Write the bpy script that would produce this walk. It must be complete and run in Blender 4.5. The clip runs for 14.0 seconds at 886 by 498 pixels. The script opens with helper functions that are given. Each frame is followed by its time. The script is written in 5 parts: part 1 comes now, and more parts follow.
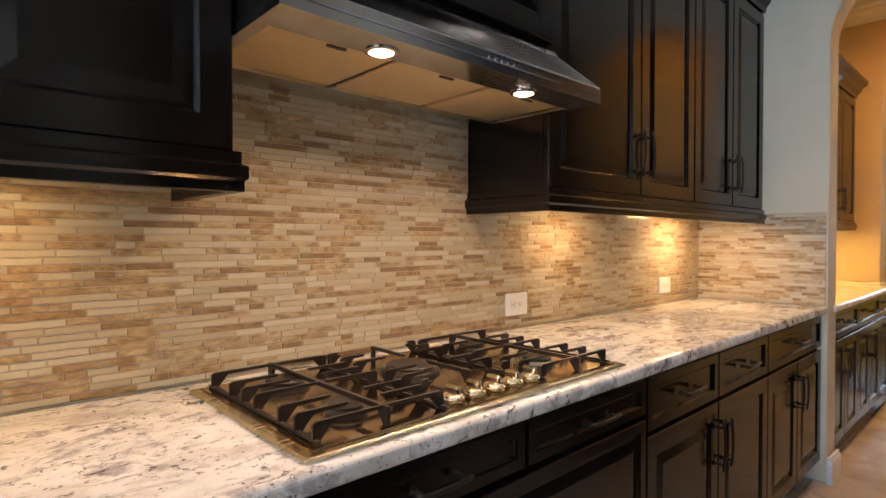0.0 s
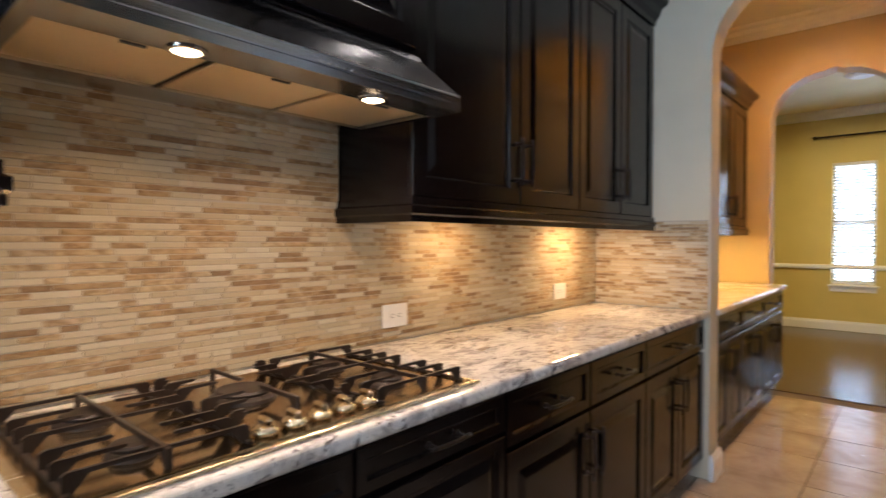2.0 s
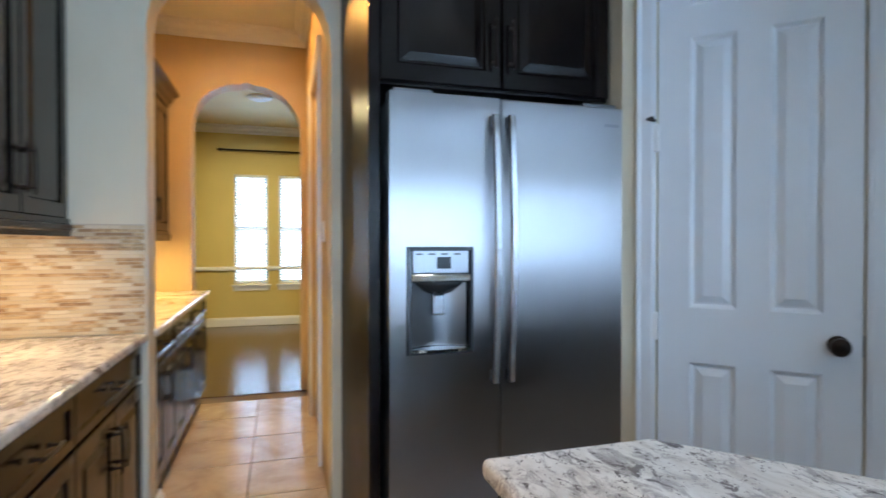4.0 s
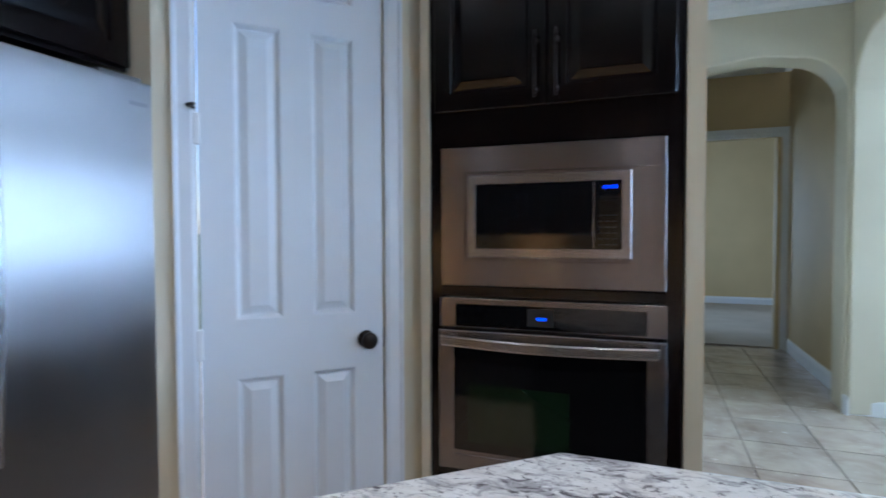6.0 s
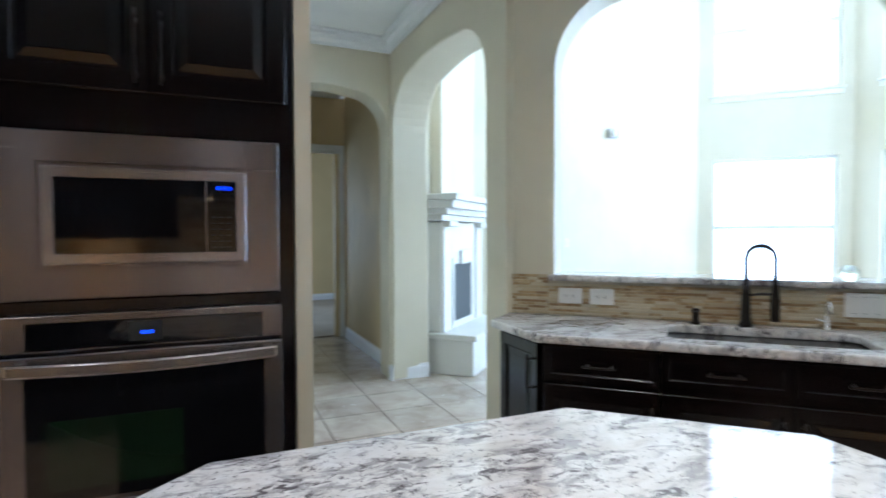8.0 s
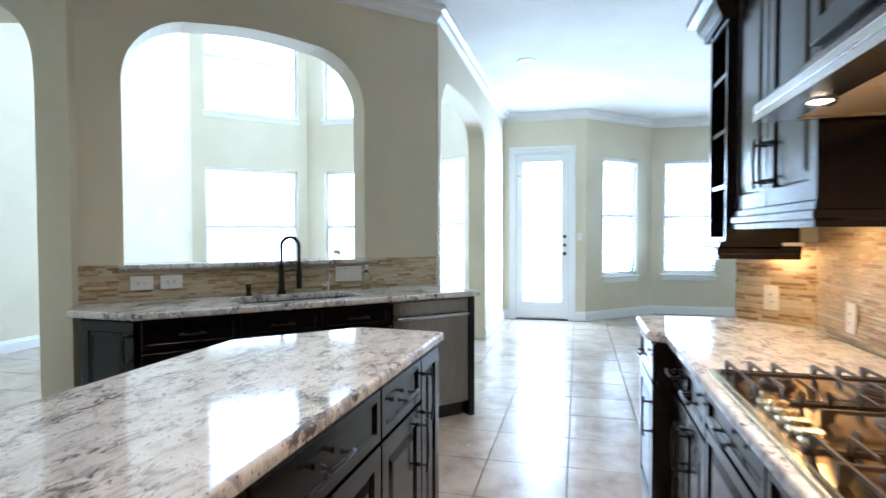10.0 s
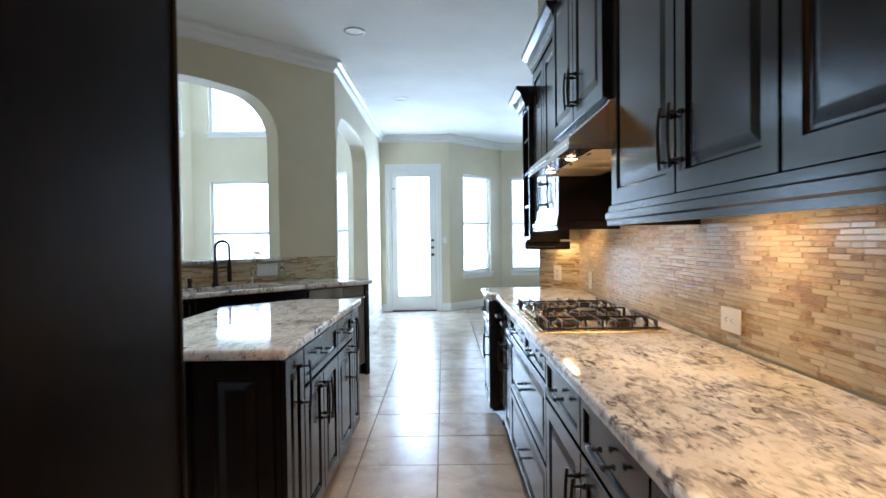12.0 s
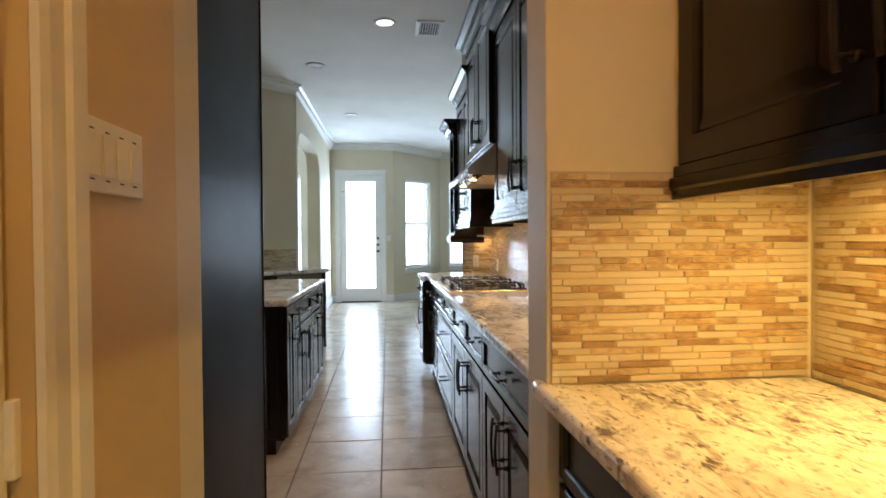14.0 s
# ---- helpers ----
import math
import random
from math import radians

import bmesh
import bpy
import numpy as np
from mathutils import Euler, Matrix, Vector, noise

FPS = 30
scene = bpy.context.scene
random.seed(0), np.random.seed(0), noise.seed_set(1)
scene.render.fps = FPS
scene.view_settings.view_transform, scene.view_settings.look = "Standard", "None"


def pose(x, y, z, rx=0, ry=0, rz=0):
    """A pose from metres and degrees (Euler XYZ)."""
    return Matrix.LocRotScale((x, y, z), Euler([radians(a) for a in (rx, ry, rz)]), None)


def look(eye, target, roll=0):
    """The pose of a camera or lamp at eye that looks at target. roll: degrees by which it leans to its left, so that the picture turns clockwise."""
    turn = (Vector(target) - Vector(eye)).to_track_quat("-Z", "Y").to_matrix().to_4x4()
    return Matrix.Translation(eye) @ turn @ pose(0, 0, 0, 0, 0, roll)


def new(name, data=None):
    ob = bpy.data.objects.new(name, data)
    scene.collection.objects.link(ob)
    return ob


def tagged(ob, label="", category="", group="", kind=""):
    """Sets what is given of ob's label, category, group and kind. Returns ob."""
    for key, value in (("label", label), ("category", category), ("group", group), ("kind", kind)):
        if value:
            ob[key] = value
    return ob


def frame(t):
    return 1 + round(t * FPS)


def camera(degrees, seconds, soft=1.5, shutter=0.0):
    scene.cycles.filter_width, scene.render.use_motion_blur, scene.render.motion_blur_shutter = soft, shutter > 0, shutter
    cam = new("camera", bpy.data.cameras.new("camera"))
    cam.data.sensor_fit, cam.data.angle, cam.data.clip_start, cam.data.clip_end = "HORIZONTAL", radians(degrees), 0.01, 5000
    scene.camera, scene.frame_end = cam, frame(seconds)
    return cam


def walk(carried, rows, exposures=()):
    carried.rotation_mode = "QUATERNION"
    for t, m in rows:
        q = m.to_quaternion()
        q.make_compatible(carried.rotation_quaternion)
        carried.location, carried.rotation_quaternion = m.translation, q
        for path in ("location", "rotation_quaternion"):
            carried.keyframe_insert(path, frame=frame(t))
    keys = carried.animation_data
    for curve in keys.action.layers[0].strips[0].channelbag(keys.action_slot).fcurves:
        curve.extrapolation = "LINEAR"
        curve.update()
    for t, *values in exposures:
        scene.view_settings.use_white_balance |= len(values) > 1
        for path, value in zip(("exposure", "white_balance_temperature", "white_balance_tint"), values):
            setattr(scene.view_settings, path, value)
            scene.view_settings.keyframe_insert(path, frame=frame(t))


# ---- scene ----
cam = camera(78.2, 14.0, shutter=0.4)
PATH = [
    (0, (-3.35, -1.369, 1.254), (-1.994, 0.101, 1.222), -0.0),
    (0.5, (-3.297, -1.409, 1.257), (-2.012, 0.123, 1.226), 0.0),
    (1, (-3.232, -1.459, 1.255), (-1.951, 0.077, 1.235), -0.2),
    (1.5, (-3.195, -1.486, 1.263), (-1.874, 0.015, 1.244), -0.3),
    (2, (-3.135, -1.486, 1.29), (-1.625, -0.174, 1.257), 0.1),
    (2.5, (-3.088, -1.466, 1.298), (-1.311, -0.549, 1.265), 0.1),
    (2.7, (-3.075, -1.452, 1.302), (-1.218, -0.71, 1.271), 0.2),
    (4.8, (-2.487, -1.122, 1.32), (-0.947, -2.398, 1.295), -0.3),
    (5, (-2.454, -1.157, 1.325), (-1.036, -2.567, 1.297), -0.3),
    (5.5, (-2.378, -1.175, 1.366), (-1.32, -2.87, 1.304), -0.2),
    (6, (-2.36, -1.196, 1.371), (-1.66, -3.068, 1.308), -0.2),
    (6.5, (-2.333, -1.157, 1.384), (-2.012, -3.13, 1.319), 0.1),
    (7, (-2.327, -1.123, 1.392), (-2.317, -3.122, 1.329), 0.2),
    (7.5, (-2.299, -1.086, 1.369), (-2.594, -3.064, 1.321), -0.0),
    (8, (-2.204, -1.158, 1.365), (-2.991, -2.995, 1.312), -0.2),
    (8.5, (-2.055, -1.12, 1.358), (-3.302, -2.682, 1.302), -0.0),
    (9, (-1.803, -1.014, 1.348), (-3.425, -2.183, 1.29), -0.2),
    (11.5, (-0.175, -1.004, 1.306), (-2.175, -1.039, 1.267), -0.3),
    (12, (0.168, -1.01, 1.301), (-1.831, -1.011, 1.264), -0.7),
    (12.5, (0.506, -1.024, 1.298), (-1.493, -0.994, 1.265), -0.4),
    (13, (0.845, -1.005, 1.268), (-1.154, -0.933, 1.235), -0.4),
    (13.5, (1.159, -1.002, 1.26), (-0.839, -0.906, 1.228), -0.6),
    (14, (1.377, -1.015, 1.247), (-0.613, -0.812, 1.212), -0.4),
]
EXPO = [(0, 0.08, 5850, 18), (2.0, 0.07, 5700, 17), (2.7, 0.0, 5600, 14), (4.8, 0.48, 5000, 9), (5.5, 0.49, 4930, 10), (6.2, 0.62, 5100, 13), (7.5, 0.68, 5200, 13), (9, 0.52, 5450, 14), (11.5, 0.18, 5500, 13), (12.5, -0.12, 5700, 12), (13.2, -0.29, 5930, 13), (14, -0.40, 6150, 13)]
walk(cam, [(t, look(eye, target, roll)) for t, eye, target, roll in PATH], EXPO)

# ---- world and lights ----
world = bpy.data.worlds.new("sky")
scene.world = world
world.use_nodes = True
wn = world.node_tree
sky = wn.nodes.new("ShaderNodeTexSky")
sky.sky_type = "NISHITA"
sky.sun_disc = False
sky.sun_elevation = radians(55)
sky.sun_rotation = radians(108)
wn.links.new(sky.outputs[0], wn.nodes["Background"].inputs[0])
wn.nodes["Background"].inputs[1].default_value = 0.1
sun = new("sun", bpy.data.lights.new("sun", "SUN"))
sun.data.energy, sun.data.angle, sun.data.color = 2.0, radians(0.6), (1, 0.95, 0.88)
sun.matrix_world = look((0, 0, 20), (-12, 4, 2))

DAY = (0.66, 0.84, 1.0)
WARM = (1.0, 0.60, 0.24)


def area_lamp(name, m, w, h, watts, color):
    d = bpy.data.lights.new(name, "AREA")
    d.shape, d.size, d.size_y, d.energy, d.color = "RECTANGLE", w, h, watts, color
    ob = new(name, d)
    ob.matrix_world = m
    return ob


def disc_lamp(name, m, size, watts, color, spread=150):
    d = bpy.data.lights.new(name, "AREA")
    d.shape, d.size, d.energy, d.color, d.spread = "DISK", size, watts, color, radians(spread)
    ob = new(name, d)
    ob.matrix_world = m
    return ob


# ---- materials ----
def material(name, base=(0.8, 0.8, 0.8), rough=0.5, metal=0.0, coat=0.0):
    m = bpy.data.materials.new(name)
    m.use_nodes = True
    b = m.node_tree.nodes["Principled BSDF"]
    b.inputs["Base Color"].default_value = (*base, 1)
    b.inputs["Roughness"].default_value = rough
    b.inputs["Metallic"].default_value = metal
    b.inputs["Coat Weight"].default_value = coat
    b.inputs["Coat Roughness"].default_value = 0.12
    return m, m.node_tree, b


def node(t, kind, **inputs):
    n = t.nodes.new(kind)
    for k, v in inputs.items():
        n.inputs[k.replace("_", " ")].default_value = v
    return n


def ramp(t, fac, stops, constant=False):
    r = t.nodes.new("ShaderNodeValToRGB")
    e = r.color_ramp.elements
    while len(e) < len(stops):
        e.new(0.5)
    for el, (p, c) in zip(e, stops):
        el.position = p
        el.color = (*c, 1)
    if constant:
        r.color_ramp.interpolation = "CONSTANT"
    t.links.new(fac, r.inputs[0])
    return r.outputs[0]


def coords(t, scale=(1, 1, 1)):
    g = t.nodes.new("ShaderNodeNewGeometry")
    mp = t.nodes.new("ShaderNodeMapping")
    mp.inputs["Scale"].default_value = scale
    t.links.new(g.outputs["Position"], mp.inputs[0])
    return mp.outputs[0]


def noise_tex(t, vec, scale, detail=4.0, rough=0.55, distort=0.0):
    n = node(t, "ShaderNodeTexNoise", Scale=scale, Detail=detail, Roughness=rough, Distortion=distort)
    t.links.new(vec, n.inputs["Vector"])
    return n.outputs["Fac"]


def mix(t, fac, a, b, mode="MIX"):
    n = t.nodes.new("ShaderNodeMix")
    n.data_type, n.blend_type = "RGBA", mode
    for k, v in ((0, fac), (6, a), (7, b)):
        if isinstance(v, (int, float)):
            n.inputs[k].default_value = v
        elif isinstance(v, tuple):
            n.inputs[k].default_value = (*v, 1)
        else:
            t.links.new(v, n.inputs[k])
    return n.outputs[2]


def bump(t, b, height, strength=0.2, dist=0.002):
    n = node(t, "ShaderNodeBump", Strength=strength, Distance=dist)
    t.links.new(height, n.inputs["Height"])
    t.links.new(n.outputs[0], b.inputs["Normal"])


def paint(name, base, rough=0.6, vary=0.06, tex=0.15):
    m, t, b = material(name, base, rough)
    v = coords(t)
    f = noise_tex(t, v, 1.3, 3)
    dark = tuple(c * (1 - vary) for c in base)
    light = tuple(min(1, c * (1 + vary)) for c in base)
    t.links.new(ramp(t, f, [(0.3, dark), (0.7, light)]), b.inputs["Base Color"])
    bump(t, b, noise_tex(t, v, 140, 3), tex, 0.001)
    return m


def make_granite():
    m, t, b = material("granite", rough=0.07)
    v = coords(t)
    flow = coords(t, (1.0, 1.9, 1.0))
    cloud = noise_tex(t, flow, 8, 7, 0.64, 0.8)
    col = ramp(t, cloud, [(0.30, (0.56, 0.52, 0.48)), (0.45, (0.74, 0.71, 0.67)), (0.60, (0.83, 0.81, 0.78))])
    area = noise_tex(t, coords(t, (1.0, 1.5, 1.0)), 3.2, 5, 0.6, 0.9)

    def patch(scale, weight, lo, hi, detail, distort):
        n = noise_tex(t, flow, scale * 0.8, detail, 0.70, distort)
        a = t.nodes.new("ShaderNodeMath")
        a.operation = "MULTIPLY_ADD"
        t.links.new(area, a.inputs[0])
        a.inputs[1].default_value = weight
        t.links.new(n, a.inputs[2])
        return ramp(t, a.outputs[0], [(lo, (1, 1, 1)), (hi, (0, 0, 0))])

    col = mix(t, patch(15, 0.60, 0.695, 0.80, 8, 1.2), col, (0.43, 0.405, 0.40))
    col = mix(t, patch(24, 0.62, 0.675, 0.725, 8, 1.0), col, (0.15, 0.132, 0.135))
    speck = noise_tex(t, v, 75, 5, 0.7)
    sm = ramp(t, speck, [(0.36, (0.9, 0.9, 0.9)), (0.41, (0, 0, 0))])
    col = mix(t, sm, col, (0.12, 0.10, 0.10))
    big = noise_tex(t, v, 2.4, 5, 0.6, 0.8)
    bm2 = ramp(t, big, [(0.55, (0, 0, 0)), (0.70, (0.32, 0.32, 0.32))])
    col = mix(t, bm2, col, (0.42, 0.37, 0.345))
    t.links.new(col, b.inputs["Base Color"])
    t.links.new(ramp(t, speck, [(0.3, (0.1, 0.1, 0.1)), (0.7, (0.055, 0.055, 0.055))]), b.inputs["Roughness"])
    return m


def make_dark_wood(name, a=(0.0040, 0.0025, 0.0023), c=(0.0076, 0.0046, 0.0041), rough=0.19, gloss=0.40):
    m, t, b = material(name, rough=rough)
    v = coords(t, (9, 9, 1.1))
    f = noise_tex(t, v, 7, 5, 0.6, 0.4)
    t.links.new(ramp(t, f, [(0.3, a), (0.7, c)]), b.inputs["Base Color"])
    wear = noise_tex(t, coords(t), 3.5, 4)
    b.inputs["Specular IOR Level"].default_value = gloss
    t.links.new(ramp(t, wear, [(0.3, (rough - 0.02,) * 3), (0.75, (rough + 0.03,) * 3)]), b.inputs["Roughness"])
    bump(t, b, f, 0.05, 0.001)
    return m


def make_steel(name, scale, base=(0.47, 0.46, 0.465), rough=0.22, turn=0.0, brushed=0.8):
    m, t, b = material(name, base, rough, 1.0)
    f = noise_tex(t, coords(t, scale), 1.0, 2)
    t.links.new(ramp(t, f, [(0.2, (rough - 0.03,) * 3), (0.8, (rough + 0.03,) * 3)]), b.inputs["Roughness"])
    smear = noise_tex(t, coords(t), 2.2, 4)
    t.links.new(mix(t, 1.0, base, ramp(t, smear, [(0.3, (0.93, 0.93, 0.94)), (0.7, (1.03, 1.03, 1.03))]), "MULTIPLY"), b.inputs["Base Color"])
    b.inputs["Anisotropic"].default_value = brushed
    b.inputs["Anisotropic Rotation"].default_value = turn
    return m


def make_floor_tile():
    m, t, b = material("floor_tile", rough=0.18)
    v = coords(t)
    info = t.nodes.new("ShaderNodeObjectInfo")
    geo = t.nodes.new("ShaderNodeNewGeometry")
    cloud = noise_tex(t, v, 4.0, 7, 0.6, 0.5)
    col = ramp(t, cloud, [(0.30, (0.37, 0.30, 0.245)), (0.50, (0.50, 0.425, 0.355)), (0.70, (0.58, 0.51, 0.435))])
    tint = ramp(t, info.outputs["Random"], [(0, (0.90, 0.89, 0.88)), (1, (1.06, 1.05, 1.03))])
    col = mix(t, 1.0, col, tint, "MULTIPLY")
    tint2 = ramp(t, geo.outputs["Random Per Island"], [(0, (0.92, 0.91, 0.9)), (1, (1.06, 1.05, 1.03))])
    col = mix(t, 1.0, col, tint2, "MULTIPLY")
    t.links.new(col, b.inputs["Base Color"])
    fine = noise_tex(t, v, 22, 5)
    t.links.new(ramp(t, fine, [(0.3, (0.14,) * 3), (0.75, (0.30,) * 3)]), b.inputs["Roughness"])
    bump(t, b, fine, 0.06, 0.002)
    return m


MOSAIC = [(0.0, (0.60, 0.52, 0.37)), (0.16, (0.44, 0.315, 0.165)), (0.27, (0.56, 0.47, 0.315)), (0.40, (0.38, 0.26, 0.13)), (0.48, (0.63, 0.56, 0.41)),
          (0.60, (0.49, 0.375, 0.215)), (0.72, (0.53, 0.445, 0.295)), (0.86, (0.30, 0.195, 0.095)), (0.93, (0.46, 0.35, 0.21))]
STONY = [(0.0, 0.12), (0.16, 1.0), (0.27, 0.12), (0.40, 1.0), (0.48, 0.1), (0.60, 1.0), (0.72, 0.12), (0.86, 0.7), (0.93, 1.0)]


def make_mosaic(name, single):
    """Pale smooth glass strips among mottled travertine ones."""
    m, t, b = material(name, rough=0.2)
    src = t.nodes.new("ShaderNodeObjectInfo" if single else "ShaderNodeNewGeometry")
    r = src.outputs["Random" if single else "Random Per Island"]
    col = ramp(t, r, MOSAIC, True)
    stony = ramp(t, r, [(p, (k, k, k)) for p, k in STONY], True)
    f = noise_tex(t, coords(t, (1, 1, 2.2)), 26, 7, 0.72, 0.6)
    veins = ramp(t, f, [(0.32, (0.55, 0.46, 0.36)), (0.44, (0.76, 0.69, 0.60)), (0.52, (1.0, 0.97, 0.92)), (0.66, (1.22, 1.24, 1.26))])
    mott = mix(t, stony, (1.0, 1.0, 1.0), veins)
    col = mix(t, 1.0, col, mott, "MULTIPLY")
    t.links.new(col, b.inputs["Base Color"])
    t.links.new(ramp(t, r, [(p, (0.10 + 0.34 * k,) * 3) for p, k in STONY], True), b.inputs["Roughness"])
    bump(t, b, f, 0.12, 0.001)
    return m


def make_wood_floor():
    m, t, b = material("dark_floorboards", rough=0.2)
    v = coords(t, (8, 1, 1))
    f = noise_tex(t, v, 5, 5)
    t.links.new(ramp(t, f, [(0.3, (0.045, 0.022, 0.012)), (0.7, (0.10, 0.05, 0.027))]), b.inputs["Base Color"])
    return m


def glow(name, color, strength):
    m, t, b = material(name, color)
    b.inputs["Emission Color"].default_value = (*color, 1)
    b.inputs["Emission Strength"].default_value = strength
    return m


def glass(name, color=(1, 1, 1), rough=0.0):
    m, t, b = material(name, color, rough)
    b.inputs["Transmission Weight"].default_value = 1.0
    b.inputs["IOR"].default_value = 1.45
    return m


WALL = paint("cream_wall_paint", (0.66, 0.60, 0.455))
WALL_HALL = paint("tan_wall_paint", (0.60, 0.46, 0.24))
WALL_YELLOW = paint("mustard_wall_paint", (0.62, 0.50, 0.16))
CEIL = paint("ceiling_paint", (0.80, 0.80, 0.78), 0.8)
TRIM = paint("white_trim_paint", (0.80, 0.80, 0.80), 0.35, 0.02, 0.03)
DOORWHITE = paint("white_door_paint", (0.74, 0.76, 0.79), 0.32, 0.03, 0.03)
GRANITE = make_granite()
WOOD = make_dark_wood("espresso_wood")
STEEL_H = make_steel("brushed_steel_horizontal", (2, 2, 260))
STEEL_V = make_steel("brushed_steel_vertical", (260, 260, 2), turn=0.25)
STEEL_DARK = make_steel("dark_steel", (3, 3, 120), (0.33, 0.33, 0.34), 0.3)
# golden base colour holds the warm light bounced up from the counter
FILTER = make_steel("filter_steel_warm_lit", (90, 90, 90), (0.80, 0.64, 0.40), 0.55, brushed=0.0)
CHROME = make_steel("polished_chrome", (30, 30, 30), (0.75, 0.72, 0.68), 0.1, brushed=0.0)
KNOBGOLD = make_steel("knob_metal", (30, 30, 30), (0.80, 0.70, 0.52), 0.16, brushed=0.0)
IRON = material("brown_black_iron", (0.022, 0.014, 0.010), 0.42)[0]
STEEL_OVEN = make_steel("brushed_steel_oven", (2, 2, 260), (0.27, 0.255, 0.262), 0.25, 0.25, 0.95)
STEEL_FRIDGE = make_steel("brushed_steel_fridge", (260, 260, 2), (0.41, 0.40, 0.405), 0.32, 0.0, 0.98)
OVEN_STRIP = make_steel("bright_steel_strip", (2, 2, 260), (0.40, 0.39, 0.40), 0.25, 0.25, 0.9)
STEEL_HOOD = make_steel("brushed_steel_hood", (2, 2, 260), (0.64, 0.645, 0.665), 0.17)
WOOD_PANEL = make_dark_wood("espresso_panel", rough=0.38, gloss=0.14)
STEEL_DW = make_steel("brushed_steel_dishwasher", (260, 260, 2), (0.21, 0.175, 0.155), 0.26, 0.25)
DISP = material("dark_grey_plastic", (0.035, 0.037, 0.04), 0.25)[0]
BRONZE = material("oil_rubbed_bronze", (0.028, 0.022, 0.018), 0.34, 0.75)[0]
BLACK = material("matt_black_iron", (0.012, 0.011, 0.011), 0.5)[0]
BLACKGLASS = material("black_glass", (0.006, 0.006, 0.007), 0.05)[0]
RUBBER = material("black_seal", (0.01, 0.01, 0.01), 0.7)[0]
WHITEPLASTIC = material("white_plastic", (0.78, 0.77, 0.74), 0.3)[0]
SLOT = material("dark_slot", (0.06, 0.055, 0.05), 0.5)[0]
GROUT = paint("mosaic_grout", (0.50, 0.44, 0.34), 0.85)
FGROUT = paint("floor_grout", (0.19, 0.15, 0.125), 0.9)
TILE = make_floor_tile()
MOS_MANY = make_mosaic("mosaic_strips", False)
MOS_ONE = make_mosaic("mosaic_strip", True)
BOARDS = make_wood_floor()
PANE = glass("window_glass")
BULB = glow("lit_bulb", (1.0, 0.72, 0.40), 9)
CANGLOW = glow("lit_can_lens", (1.0, 0.93, 0.82), 7)
CANOFF = material("unlit_can_lens", (0.75, 0.74, 0.72), 0.4)[0]
BLUELED = glow("blue_led", (0.02, 0.08, 1.0), 1.3)
STONE = paint("cast_stone", (0.72, 0.70, 0.64), 0.7)
FIREBOX = material("firebox_black", (0.035, 0.045, 0.05), 0.5)[0]
BLIND = paint("white_blind_slat", (0.80, 0.81, 0.82), 0.5, 0.02, 0.02)
SOAP = glass("clear_soap_bottle", (0.86, 0.93, 0.80), 0.05)
GRASS = paint("lawn", (0.07, 0.11, 0.035), 0.95, 0.3)

# ---- building helpers ----
def finish(name, bm, mat, parent=None, smooth=False):
    me = bpy.data.meshes.new(name)
    bm.normal_update()
    bm.to_mesh(me)
    bm.free()
    me.materials.append(mat)
    if smooth:
        me.shade_smooth()
    ob = new(name, me)
    if parent is not None:
        ob.parent = parent
    return ob


def part(name, bm, mat, parent, label="", smooth=False):
    ob = finish(name, bm, mat, parent, smooth)
    if label:
        tagged(ob, label)
    return ob


def thing(name, m, label, category, group="", kind=""):
    ob = new(name)
    ob.matrix_world = m
    ob.empty_display_size = 0.1
    return tagged(ob, label, category, group, kind)


def structure(name, bm, mat, label="", category=""):
    return tagged(finish(name, bm, mat), label, category, kind="structure")


def box(bm, x0, x1, y0, y1, z0, z1, bevel=0.0, seg=2):
    vs = [bm.verts.new((x, y, z)) for x in (x0, x1) for y in (y0, y1) for z in (z0, z1)]
    fs = [bm.faces.new([vs[i] for i in q]) for q in ((0, 1, 3, 2), (4, 6, 7, 5), (0, 4, 5, 1), (2, 3, 7, 6), (0, 2, 6, 4), (1, 5, 7, 3))]
    if bevel:
        es = list({e for f in fs for e in f.edges})
        bmesh.ops.bevel(bm, geom=es, offset=bevel, segments=seg, profile=0.5, affect="EDGES", clamp_overlap=True)
    return bm


def boxed(*dims, bevel=0.0, seg=2):
    return box(bmesh.new(), *dims, bevel=bevel, seg=seg)


def lathe(bm, profile, center=(0, 0, 0), axis="Z", n=20):
    """Turns a profile of (radius, height) about an axis."""
    c = Vector(center)
    rings = []
    for r, h in profile:
        ring = []
        for i in range(n):
            a = 2 * math.pi * i / n
            p = (r * math.cos(a), r * math.sin(a), h)
            p = {"Z": p, "Y": (p[0], h, p[1]), "X": (h, p[0], p[1])}[axis]
            ring.append(bm.verts.new(c + Vector(p)))
        rings.append(ring)
    for a, b in zip(rings, rings[1:]):
        for i in range(n):
            bm.faces.new((a[i], a[(i + 1) % n], b[(i + 1) % n], b[i]))
    bm.faces.new(rings[0][::-1])
    bm.faces.new(rings[-1])
    bmesh.ops.recalc_face_normals(bm, faces=bm.faces)
    return bm


